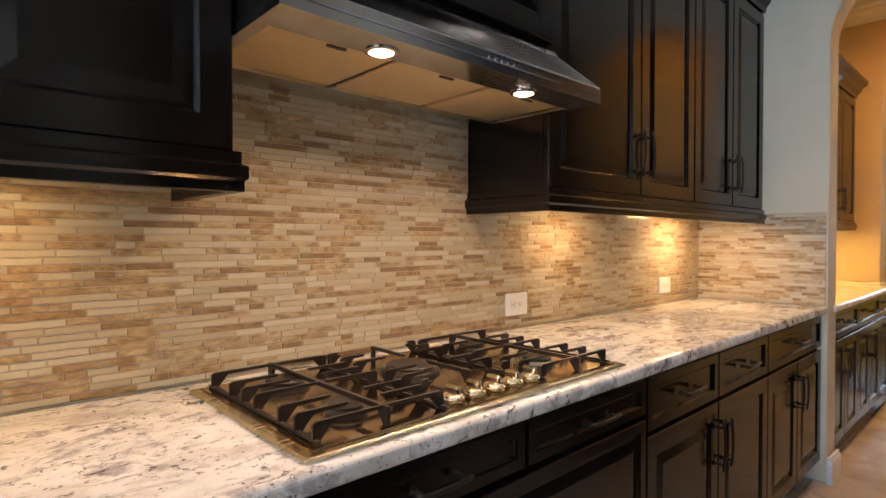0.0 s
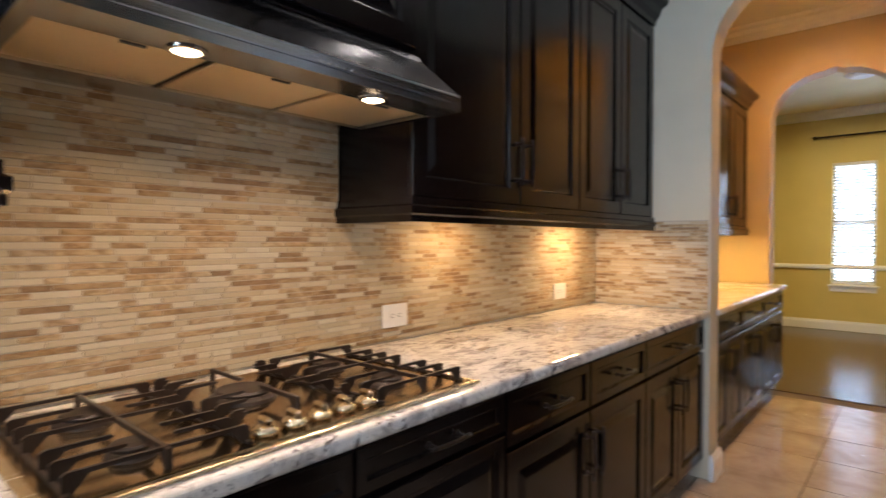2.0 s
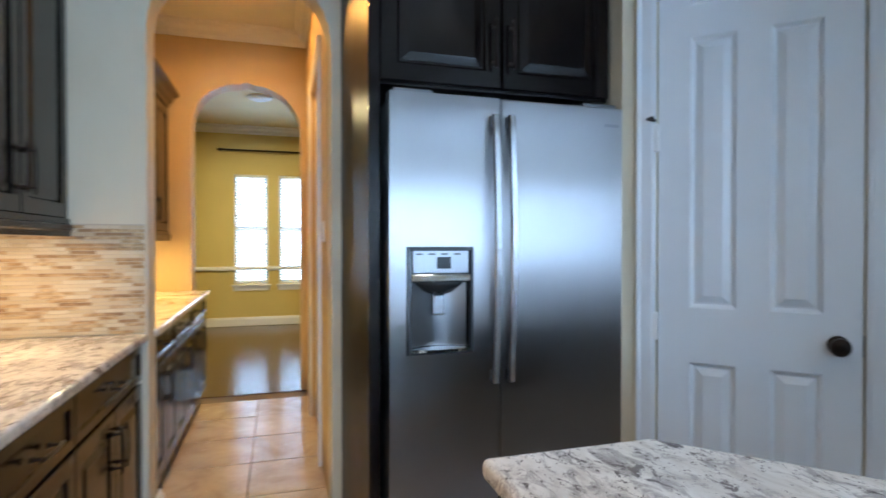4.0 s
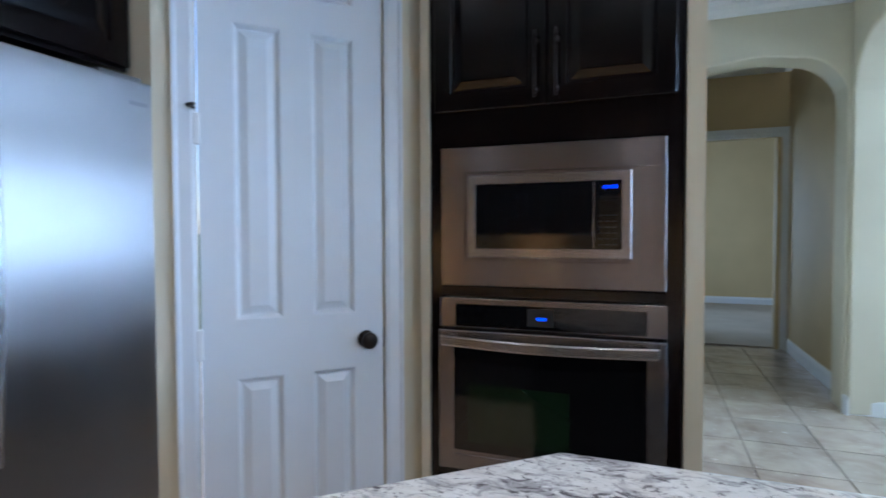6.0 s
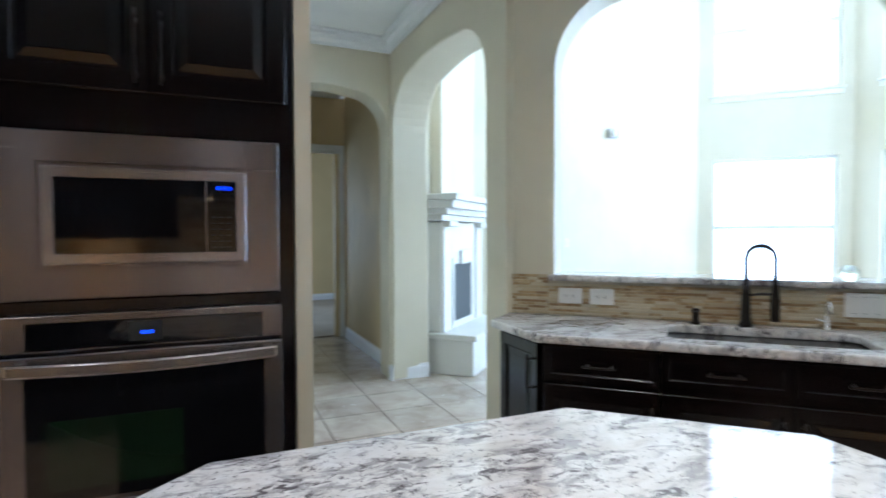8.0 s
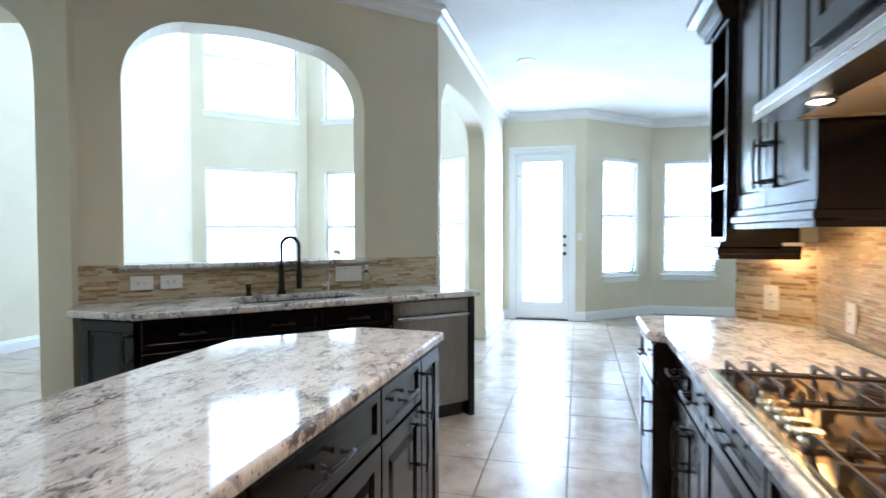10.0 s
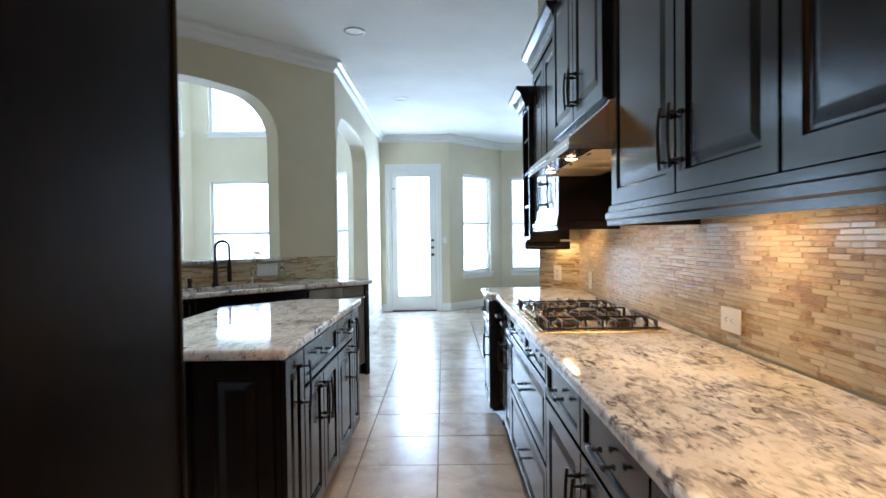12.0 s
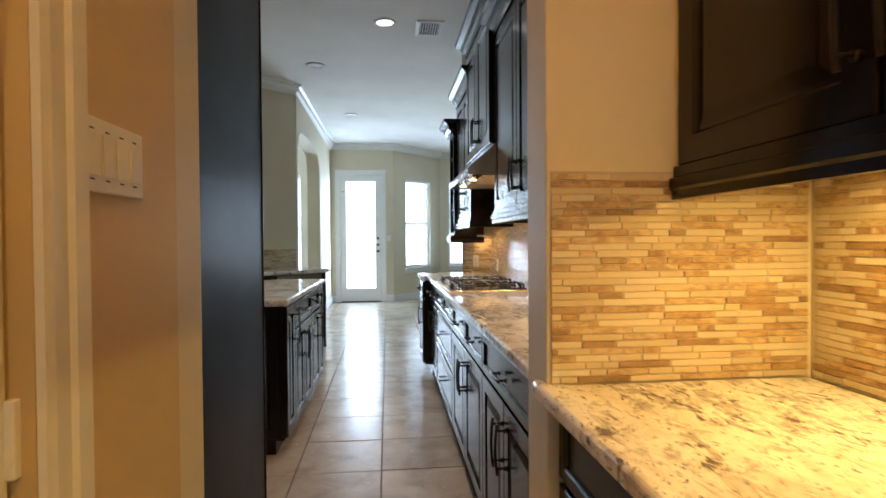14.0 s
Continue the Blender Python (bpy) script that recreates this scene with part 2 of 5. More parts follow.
def tube(bm, pts, r, n=8):
    """A round bar along a list of points."""
    pts = [Vector(p) for p in pts]
    rings = []
    for i, p in enumerate(pts):
        d = (pts[min(i + 1, len(pts) - 1)] - pts[max(i - 1, 0)]).normalized()
        a = d.orthogonal().normalized() if i == 0 else (rings_a - d * rings_a.dot(d)).normalized()
        rings_a = a
        b = d.cross(a)
        rings.append([bm.verts.new(p + r * (math.cos(2 * math.pi * k / n) * a + math.sin(2 * math.pi * k / n) * b)) for k in range(n)])
    for a, b in zip(rings, rings[1:]):
        for k in range(n):
            bm.faces.new((a[k], a[(k + 1) % n], b[(k + 1) % n], b[k]))
    bm.faces.new(rings[0][::-1])
    bm.faces.new(rings[-1])
    return bm


def flat_bar(bm, pts, side, width, depth):
    """A bar of rounded flat section along points; side is the direction of its width."""
    pts = [Vector(p) for p in pts]
    side = Vector(side)
    rows = []
    for i, p in enumerate(pts):
        d = (pts[min(i + 1, len(pts) - 1)] - pts[max(i - 1, 0)]).normalized()
        n = d.cross(side).normalized()
        rows.append([bm.verts.new(p + side * (u * width / 2) + n * (v * depth / 2)) for u, v in ((-1, -0.55), (-0.7, -1), (0.7, -1), (1, -0.55), (1, 0.55), (0.7, 1), (-0.7, 1), (-1, 0.55))])
    for a, b in zip(rows, rows[1:]):
        for k in range(8):
            bm.faces.new((a[k], a[(k + 1) % 8], b[(k + 1) % 8], b[k]))
    bm.faces.new(rows[0][::-1])
    bm.faces.new(rows[-1])
    bmesh.ops.recalc_face_normals(bm, faces=bm.faces)
    return bm


def rings(bm, x0, x1, z0, z1, steps, cap=True):
    """A panel face built of nested rectangles: steps of (inset, y)."""
    last = None
    for ins, y in steps:
        q = [bm.verts.new(p) for p in ((x0 + ins, y, z0 + ins), (x1 - ins, y, z0 + ins), (x1 - ins, y, z1 - ins), (x0 + ins, y, z1 - ins))]
        if last:
            for i in range(4):
                bm.faces.new((last[i], last[(i + 1) % 4], q[(i + 1) % 4], q[i]))
        last = q
    if cap:
        bm.faces.new(last)
    return bm


def prism(bm, pts, z0, z1):
    """An upright block on a plan outline."""
    lo = [bm.verts.new((x, y, z0)) for x, y in pts]
    hi = [bm.verts.new((x, y, z1)) for x, y in pts]
    n = len(pts)
    bm.faces.new(hi)
    bm.faces.new(lo[::-1])
    for i in range(n):
        bm.faces.new((lo[i], lo[(i + 1) % n], hi[(i + 1) % n], hi[i]))
    bmesh.ops.recalc_face_normals(bm, faces=bm.faces)
    return bm


def sweep(bm, path, profile, closed=False):
    """A moulding: a profile of (out, up) along a plan path; out is to the right of the way."""
    P = [Vector(p) for p in path]
    n = len(P)
    rows = []
    for i in range(n):
        a = (P[i] - P[i - 1]).normalized() if i or closed else (P[1] - P[0]).normalized()
        b = (P[(i + 1) % n] - P[i]).normalized() if i < n - 1 or closed else a
        na, nb = Vector((a.y, -a.x)), Vector((b.y, -b.x))
        k = (na + nb).normalized()
        k = k / max(0.3, k.dot(na))
        rows.append([bm.verts.new((P[i].x + k.x * o, P[i].y + k.y * o, u)) for o, u in profile])
    m = len(profile)
    for i in range(n if closed else n - 1):
        r, s = rows[i], rows[(i + 1) % n]
        for j in range(m):
            bm.faces.new((r[j], s[j], s[(j + 1) % m], r[(j + 1) % m]))
    if not closed:
        bm.faces.new(rows[0])
        bm.faces.new(rows[-1][::-1])
    bmesh.ops.recalc_face_normals(bm, faces=bm.faces)
    return bm


def arch_outline(u0, u1, z0, z1, r, rise=0.0, n=10):
    """An opening with rounded upper corners and a slight rise, from its lower left round to its lower right."""
    pts = [(u0, z0)]
    for i in range(n + 1):
        a = math.pi - math.pi / 2 * i / n
        pts.append((u0 + r + r * math.cos(a), z1 - r + r * math.sin(a)))
    if rise:
        for i in range(1, n):
            k = i / n
            pts.append((u0 + r + (u1 - u0 - 2 * r) * k, z1 + rise * math.sin(math.pi * k)))
    for i in range(n + 1):
        a = math.pi / 2 - math.pi / 2 * i / n
        pts.append((u1 - r + r * math.cos(a), z1 - r + r * math.sin(a)))
    pts.append((u1, z0))
    return pts


def wall(name, a, b, thick, height, mat, doors=(), holes=(), bevel=0.0, label="", z0=0.0):
    """A wall from plan point a to b; its body lies to the left of the way. doors and holes are outlines in (along, up)."""
    a, b = Vector(a), Vector(b)
    L = (b - a).length
    way = (b - a) / L
    out = Vector((-way.y, way.x))
    outline = [(0, z0)]
    for d in sorted(doors, key=lambda d: d[0][0]):
        outline += d
    outline += [(L, z0), (L, height), (0, height)]
    bm = bmesh.new()
    edges = []
    for loop in [outline, *holes]:
        vs = [bm.verts.new((a.x + way.x * u, a.y + way.y * u, z)) for u, z in loop]
        edges += [bm.edges.new((vs[i], vs[(i + 1) % len(vs)])) for i in range(len(vs))]
    bmesh.ops.triangle_fill(bm, use_beauty=True, use_dissolve=False, edges=edges)
    ex = bmesh.ops.extrude_face_region(bm, geom=bm.faces[:])
    bmesh.ops.translate(bm, vec=(out.x * thick, out.y * thick, 0), verts=[v for v in ex["geom"] if isinstance(v, bmesh.types.BMVert)])
    bmesh.ops.recalc_face_normals(bm, faces=bm.faces)
    ob = structure(name, bm, mat, label or "painted plaster wall", "wall")
    if bevel:
        md = ob.modifiers.new("bevel", "BEVEL")
        md.width, md.segments, md.limit_method, md.angle_limit = bevel, 3, "ANGLE", radians(60)
    return ob


def rect(u0, u1, z0, z1):
    return [(u0, z0), (u0, z1), (u1, z1), (u1, z0)]


def softened(ob, width, seg=3, angle=40):
    md = ob.modifiers.new("bevel", "BEVEL")
    md.width, md.segments, md.limit_method, md.angle_limit = width, seg, "ANGLE", radians(angle)
    return ob


# ---- plan ----
CEILING = 3.17
CT = 0.914
SINK_SUM = -7.71          # the sink wall lies on x + y = SINK_SUM
R2 = math.sqrt(0.5)


def sink_pt(u, d=0.0):
    """A plan point u along the sink wall from its end by the hall, d in front of it."""
    return (-3.80 - R2 * u + R2 * d, SINK_SUM + 3.80 + R2 * u + R2 * d)


SINK_LEN = 2.50

# floors
bm = bmesh.new()
box(bm, -11.2, 2.32, -9.3, 3.2, -0.12, -0.012)
box(bm, -4.9, -2.3, -14.0, -9.3, -0.12, -0.012)
structure("floor", bm, FGROUT, "brown grout bed under the floor tiles", "floor")
structure("floor_dining", boxed(2.32, 7.2, -4.5, 3.2, -0.12, -0.004), BOARDS, "dark polished hardwood floor", "floor")
structure("ground", boxed(-400, 400, -400, 400, -0.4, -0.15), GRASS, "green lawn outside the house", "ground")

# ceilings
structure("ceiling", boxed(-11.0, 2.6, -2.12, 3.0, CEILING, CEILING + 0.15), CEIL, "flat white painted ceiling", "ceiling")
bm = prism(bmesh.new(), [(-5.58, -2.12), (-3.80, -3.90), (-3.80, -14), (0.4, -14), (0.4, -2.12)], CEILING, CEILING + 0.15)
structure("ceiling_hall", bm, CEIL, "flat white painted hall ceiling", "ceiling")
structure("ceiling_hall_far", boxed(-6.65, -3.801, -14, -8.38, CEILING, CEILING + 0.15), CEIL, "flat white painted hall ceiling", "ceiling")
structure("ceiling_living", boxed(-11.2, -3.78, -9, -1.9, 6.2, 6.35), CEIL, "high white living room ceiling", "ceiling")
# yellow of this paint stands in for the warm light on the ceiling
structure("ceiling_dining", boxed(2.6, 7.2, -4.5, 3.0, CEILING, CEILING + 0.15), paint("yellow_lit_ceiling_paint", (0.78, 0.68, 0.40), 0.8), "dining room ceiling", "ceiling")

# range wall and the wall stub by the arch
wall("wall_range", (2.3, 0.0), (-4.12, 0.0), -0.16, CEILING, WALL)
structure("wall_range_end", prism(bmesh.new(), [(-4.12, 0.15), (-4.12, -0.25), (-4.10, -0.25), (-3.85, -0.002), (-3.85, 0.15)], 0, CEILING), WALL, "angled end of the painted wall", "wall")
wall("wall_arch", (0.0, 0.0), (0.0, -2.2), 0.165, CEILING, WALL, doors=[arch_outline(0.655, 1.465, 0, 2.64, 0.36, 0.02)], bevel=0.018, label="painted wall with a rounded archway")
wall("wall_hall_side", (0.166, -1.46), (2.3, -1.46), -0.14, CEILING, WALL_HALL, doors=[rect(0.475, 1.355, 0, 2.44)], label="tan painted hall wall")
wall("wall_pantry_back", (2.3, 0.0), (2.3, -1.67), 0.2, CEILING, WALL_HALL, doors=[arch_outline(0.52, 1.41, 0, 2.68, 0.38, 0.02)], bevel=0.018, label="tan painted wall with a rounded archway")
# closed door recess in the hall wall
wall("wall_fridge_back", (-0.005, -2.19), (-0.005, -2.6), -0.10, CEILING, WALL)
# corner pantry
pa, pb = Vector((-0.93, -2.465)), Vector((-1.602, -3.137))
wall("wall_pantry", pa, pb, 0.12, CEILING, WALL, doors=[rect(0.125, 0.745, 0, 2.45)], label="angled cream wall of the corner pantry")
wall("wall_pantry_side", (-0.10, -2.47), (-0.925, -2.47), 0.048, CEILING, WALL)
wall("wall_oven_back", (-1.60, -3.75), (-2.47, -3.75), 0.12, CEILING, WALL)
# the hole is an added, unseen opening that lets light into the far room
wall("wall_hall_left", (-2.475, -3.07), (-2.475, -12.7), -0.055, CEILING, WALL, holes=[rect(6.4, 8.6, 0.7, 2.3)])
# hall
wall("wall_hall_arch", (-2.53, -6.05), (-3.78, -6.05), 0.30, CEILING, WALL, doors=[arch_outline(0.03, 1.22, 0, 2.68, 0.34, 0.03)], bevel=0.018, label="cream wall with a rounded archway")
wall("wall_hall_right", (-3.87, -6.35), (-3.87, -8.52), -0.26, CEILING, WALL_HALL, label="tan hall wall")
wall("wall_hall_end", (-2.53, -8.4), (-3.87, -8.4), 0.12, CEILING, WALL_HALL, doors=[rect(0.10, 1.22, 0, 2.44)], label="tan wall with a cased opening")
wall("wall_far_corner", (-4.131, -8.4), (-6.5, -8.4), 0.12, CEILING, WALL_HALL, label="tan wall of the far room")
wall("wall_far_side", (-6.5, -8.4), (-6.5, -12.6), -0.12, CEILING, WALL_HALL, label="tan wall of the far room")
wall("wall_far_room", (-2.4, -12.6), (-6.62, -12.6), 0.12, CEILING, WALL_HALL, label="tan wall of the far room")
# living room side arch, thick wall
wall("wall_living_arch", (-3.77, -3.89), (-3.77, -6.36), -0.36, 6.2, WALL, doors=[arch_outline(0.26, 2.12, 0, 2.74, 0.42, 0.04)], bevel=0.018, label="thick cream wall with a rounded archway")
# sink wall with the pass-through
OPEN_U0, OPEN_U1 = 0.26, 1.86
hole = arch_outline(OPEN_U0, OPEN_U1, 1.105, 2.70, 0.42, 0.03)
wall("wall_sink", sink_pt(0), sink_pt(SINK_LEN), 0.22, 6.2, WALL, holes=[hole], bevel=0.018, label="angled cream wall with an arched pass-through")
# wall of the breakfast area with the wide arch
wall("wall_nook_arch", (-5.58, -2.13), (-9.67, -2.13), 0.22, 6.2, WALL, doors=[arch_outline(0.10, 2.35, 0, 2.66, 0.38, 0.04)], bevel=0.018, label="cream wall with a wide archway")
# breakfast bay
DOOR_X = -9.67
wall("wall_door", (DOOR_X, -2.35), (DOOR_X, -0.89), 0.16, CEILING, WALL, doors=[rect(0.385, 1.235, 0, 2.585)])
P1, P2, P3 = Vector((DOOR_X, -0.89)), Vector((-10.72, 0.16)), Vector((-10.72, 2.6))
wall("wall_bay_angled", P1, P2, 0.16, CEILING, WALL, holes=[rect(0.37, 1.15, 0.66, 2.50)])
wall("wall_bay", P2, P3, 0.16, CEILING, WALL, holes=[rect(0.20, 0.98, 0.66, 2.50)])
wall("wall_nook_north", P3, (-4.0, 2.6), 0.16, CEILING, WALL)
wall("wall_nook_east", (-4.12, 2.6), (-4.12, 0.16), 0.16, CEILING, WALL)
# living room
wall("wall_fireplace", (-4.05, -6.05), (-5.22, -7.22), 0.2, 6.2, WALL)
wall("wall_living_south", (-5.22, -7.22), (-8.98, -7.22), 0.2, 6.2, WALL)
WA0, WA1 = Vector((-8.98, -7.22)), Vector((-10.36, -5.84))
wall("wall_living_angled", WA0, WA1, 0.2, 6.2, WALL, holes=[rect(0.21, 1.77, 0.45, 2.46), rect(0.21, 1.79, 3.40, 5.30)])
WB1 = Vector((-10.36, -4.05))
wall("wall_living_west", WA1, WB1, 0.2, 6.2, WALL, holes=[rect(0.34, 1.50, 0.45, 2.46), rect(0.34, 1.50, 3.40, 5.30)])
WC1 = Vector((-8.66, -2.35))
wall("wall_living_north", WB1, WC1, 0.2, 6.2, WALL, holes=[rect(0.45, 2.05, 0.45, 2.46), rect(0.45, 2.05, 3.40, 5.30)])
# dining room
wall("wall_dining_far", (6.5, 2.5), (6.5, -4.4), 0.16, CEILING, WALL_YELLOW, holes=[rect(3.06, 3.56, 0.66, 2.41), rect(3.74, 4.24, 0.66, 2.41)], label="mustard yellow dining room wall")
wall("wall_dining_north", (2.5, 2.5), (6.66, 2.5), 0.16, CEILING, WALL_YELLOW, label="mustard yellow dining room wall")
wall("wall_dining_south", (2.5, -4.4), (6.66, -4.4), -0.16, CEILING, WALL_YELLOW, label="mustard yellow dining room wall")
wall("wall_dining_near_north", (2.5, 2.5), (2.5, -0.05), -0.1, CEILING, WALL_YELLOW, label="mustard yellow dining room wall")
wall("wall_dining_near_south", (2.5, -1.62), (2.5, -4.4), -0.1, CEILING, WALL_YELLOW, label="mustard yellow dining room wall")

# trim: crown and baseboards
CROWN = [(0, -0.125), (0.012, -0.125), (0.02, -0.10), (0.05, -0.075), (0.062, -0.04), (0.095, -0.025), (0.10, -0.002), (0, -0.002)]


def crown(path, z=CEILING, name="crown_moulding"):
    return structure(name, sweep(bmesh.new(), path, [(o, z + u) for o, u in CROWN]), TRIM, "white painted crown moulding", "crown moulding")


BASE = [(0, 0.001), (0.018, 0.001), (0.018, 0.10), (0.014, 0.115), (0.010, 0.118), (0.008, 0.135), (0, 0.14)]


def baseboard(path):
    return structure("baseboard", sweep(bmesh.new(), path, BASE), TRIM, "white painted baseboard", "baseboard")


crown([sink_pt(0.02), sink_pt(SINK_LEN - 0.01), (DOOR_X, -2.13), (DOOR_X, -0.89), P2, P3])
crown([(-2.53, -3.1), (-2.53, -6.05), (-3.77, -6.05), (-3.77, -3.95)])
crown([(2.29, -1.46), (0.17, -1.46)])
crown([(2.29, 0), (2.29, -1.46)])
crown([(6.49, 2.4), (6.49, -4.3)], name="crown_dining")
baseboard([(-3.77, -5.99), (-3.77, -6.05), (-3.74, -6.05)][::-1])
baseboard([(-3.77, -6.04), (-4.13, -6.01)])
baseboard([(-3.87, -6.36), (-3.87, -8.4)][::-1])
baseboard([(-4.12, -4.15), (-3.77, -4.15), (-3.77, -3.95)])
baseboard([(-7.93, -2.13), (DOOR_X, -2.13), (DOOR_X, -2.045)])
baseboard([(DOOR_X, -1.036), (DOOR_X, -0.89), P2, P3])
baseboard([(6.49, 2.4), (6.49, -4.3)])
baseboard([(-2.58, -12.6), (-6.5, -12.6)])
structure("carpet", boxed(-6.49, -2.54, -12.59, -8.46, 0.001, 0.014), paint("beige_carpet", (0.42, 0.36, 0.28), 0.95, 0.12, 0.8), "beige carpet of the far room", "carpet")
baseboard([(-2.475, -3.07), (-2.53, -3.07), (-2.53, -6.05)])
baseboard([(0.0, -0.66), (0.0, -0.667), (0.165, -0.667), (0.165, -0.66)])
baseboard([(2.3, -0.5), (2.3, -0.522), (2.5, -0.522)])
baseboard([(-5.22, -7.22), (-8.98, -7.22), (-10.36, -5.84), (-10.36, -4.05)])
structure("chair_rail", sweep(bmesh.new(), [(6.49, 2.4), (6.49, -4.3)], [(0, 0.88), (0.02, 0.885), (0.028, 0.91), (0.018, 0.94), (0, 0.945)]), TRIM, "painted chair rail along the dining room wall", "chair rail")


# ---- cabinets ----
def handle(parent, x, z, length=0.16, upright=True):
    """A bowed bronze bar pull standing on two feet."""
    h = length / 2
    pts = []
    for i in range(9):
        k = -1 + i / 4
        o = -0.030 - 0.006 * (1 - k * k)
        pts.append((x, o, z + k * h) if upright else (x + k * h, o, z))
    bm = tube(bmesh.new(), pts, 0.0052, 8)
    for s in (-0.74, 0.74):
        p = (x, 0, z + s * h) if upright else (x + s * h, 0, z)
        q = (p[0], -0.032, p[2])
        tube(bm, [p, q], 0.0048, 8)
        lathe(bm, [(0.009, -0.001), (0.009, -0.005), (0.005, -0.009)], p, "Y", 10)
    return part("handle", bm, BRONZE, parent, "bronze bar pull", smooth=True)


def panel_front(name, parent, x0, x1, z0, z1, mat, rail=0.055, thick=0.02):
    """A framed front with a raised field; the face looks along -y."""
    w = min(x1 - x0, z1 - z0)
    r = min(rail, w * 0.26)
    st = [(0, thick), (0, 0.003), (0.003, 0.0), (r, 0.0), (r + 0.004, 0.004), (r + 0.008, 0.009), (r + 0.016, 0.009)]
    if w - 2 * r > 0.12:
        st += [(r + 0.042, 0.002), (r + 0.046, 0.0015)]
    ob = part(name, rings(bmesh.new(), x0, x1, z0, z1, st), mat, parent)
    ob.location.y = -thick
    return ob


def base_unit(m, w, depth, label, drawers=(), doors=(), group="base cabinets", name="base_cabinet", flush_left=True):
    """A base cabinet: drawers as (x0, x1, z0, z1), doors as (x0, x1, side of the handle)."""
    c = thing(name, m, label, "base cabinet", group)
    bm = bmesh.new()
    box(bm, 0.001, w - 0.001, 0.0, depth, 0.10, 0.872)
    part("body", bm, WOOD, c)
    part("toe_kick", boxed(0.001, w - 0.001, 0.07, depth, 0.0, 0.098), WOOD, c)
    for d in drawers:
        x0, x1, z0, z1 = d
        f = panel_front("drawer", c, x0 + 0.004, x1 - 0.004, z0, z1, WOOD, 0.03)
        if z1 - z0 > 0.10:
            handle(f, (x0 + x1) / 2, (z0 + z1) / 2, 0.14, False)
    for x0, x1, side in doors:
        f = panel_front("door", c, x0 + 0.004, x1 - 0.004, 0.115, 0.690, WOOD)
        if side:
            handle(f, x1 - 0.035 if side == "R" else x0 + 0.035, 0.55, 0.17, True)
    return c


RF = -0.61                 # front plane of the range base cabinets


def range_unit(x0, x1, drawers, doors, label, front=RF):
    w = x1 - x0
    return base_unit(pose(x0, front, 0), w, -front - 0.004, label, [(a * w, b * w, z0, z1) for a, b, z0, z1 in drawers], [(a * w, b * w, s) for a, b, s in doors])


DR = (0.705, 0.862)
range_unit(-0.84, -0.004, [(0, 1, *DR)], [(0, 0.5, "R"), (0.5, 1, "L")], "dark espresso base cabinet with one drawer and two doors")
range_unit(-1.88, -0.84, [(0, 0.5, *DR), (0.5, 1, *DR)], [(0, 0.5, "R"), (0.5, 1, "L")], "dark espresso base cabinet with two drawers over two doors")
range_unit(-2.96, -1.88, [(0, 0.5, 0.76, 0.862), (0.5, 1, 0.76, 0.862), (0, 1, 0.44, 0.745), (0, 1, 0.115, 0.425)], [], "dark espresso cabinet with deep drawers under the cooktop")
range_unit(-3.60, -2.96, [(0, 0.5, *DR), (0.5, 1, *DR)], [(0, 0.5, "R"), (0.5, 1, "L")], "dark espresso base cabinet with two drawers over two doors")
range_unit(-4.08, -3.60, [(0, 1, *DR)], [(0, 1, "R")], "dark espresso end base cabinet standing proud of the run", front=-0.68)
range_unit(0.17, 0.87, [(0, 1, *DR)], [(0, 0.5, "R"), (0.5, 1, "L")], "dark espresso base cabinet in the butler's pantry")
range_unit(0.87, 1.57, [(0, 1, *DR)], [(0, 0.5, "R"), (0.5, 1, "L")], "dark espresso base cabinet in the butler's pantry")
range_unit(1.57, 2.27, [(0, 1, *DR)], [(0, 0.5, "R"), (0.5, 1, "L")], "dark espresso base cabinet in the butler's pantry")


def worktop(name, pts, label, z1=CT, z0=0.874):
    ob = finish(name, prism(bmesh.new(), pts, z0, z1), GRANITE)
    softened(ob, 0.013, 4, 50)
    return tagged(ob, label, "countertop")


worktop("countertop", [(-0.003, -0.013), (-0.003, -0.655), (-3.58, -0.655), (-3.63, -0.72), (-4.06, -0.72), (-4.115, -0.66), (-4.115, -0.262), (-3.86, -0.013)], "speckled white and brown granite countertop along the range wall")
worktop("countertop", [(2.296, -0.013), (2.296, -0.655), (0.15, -0.68), (0.10, -0.672), (0.168, -0.60), (0.168, -0.013)], "speckled granite countertop of the butler's pantry")


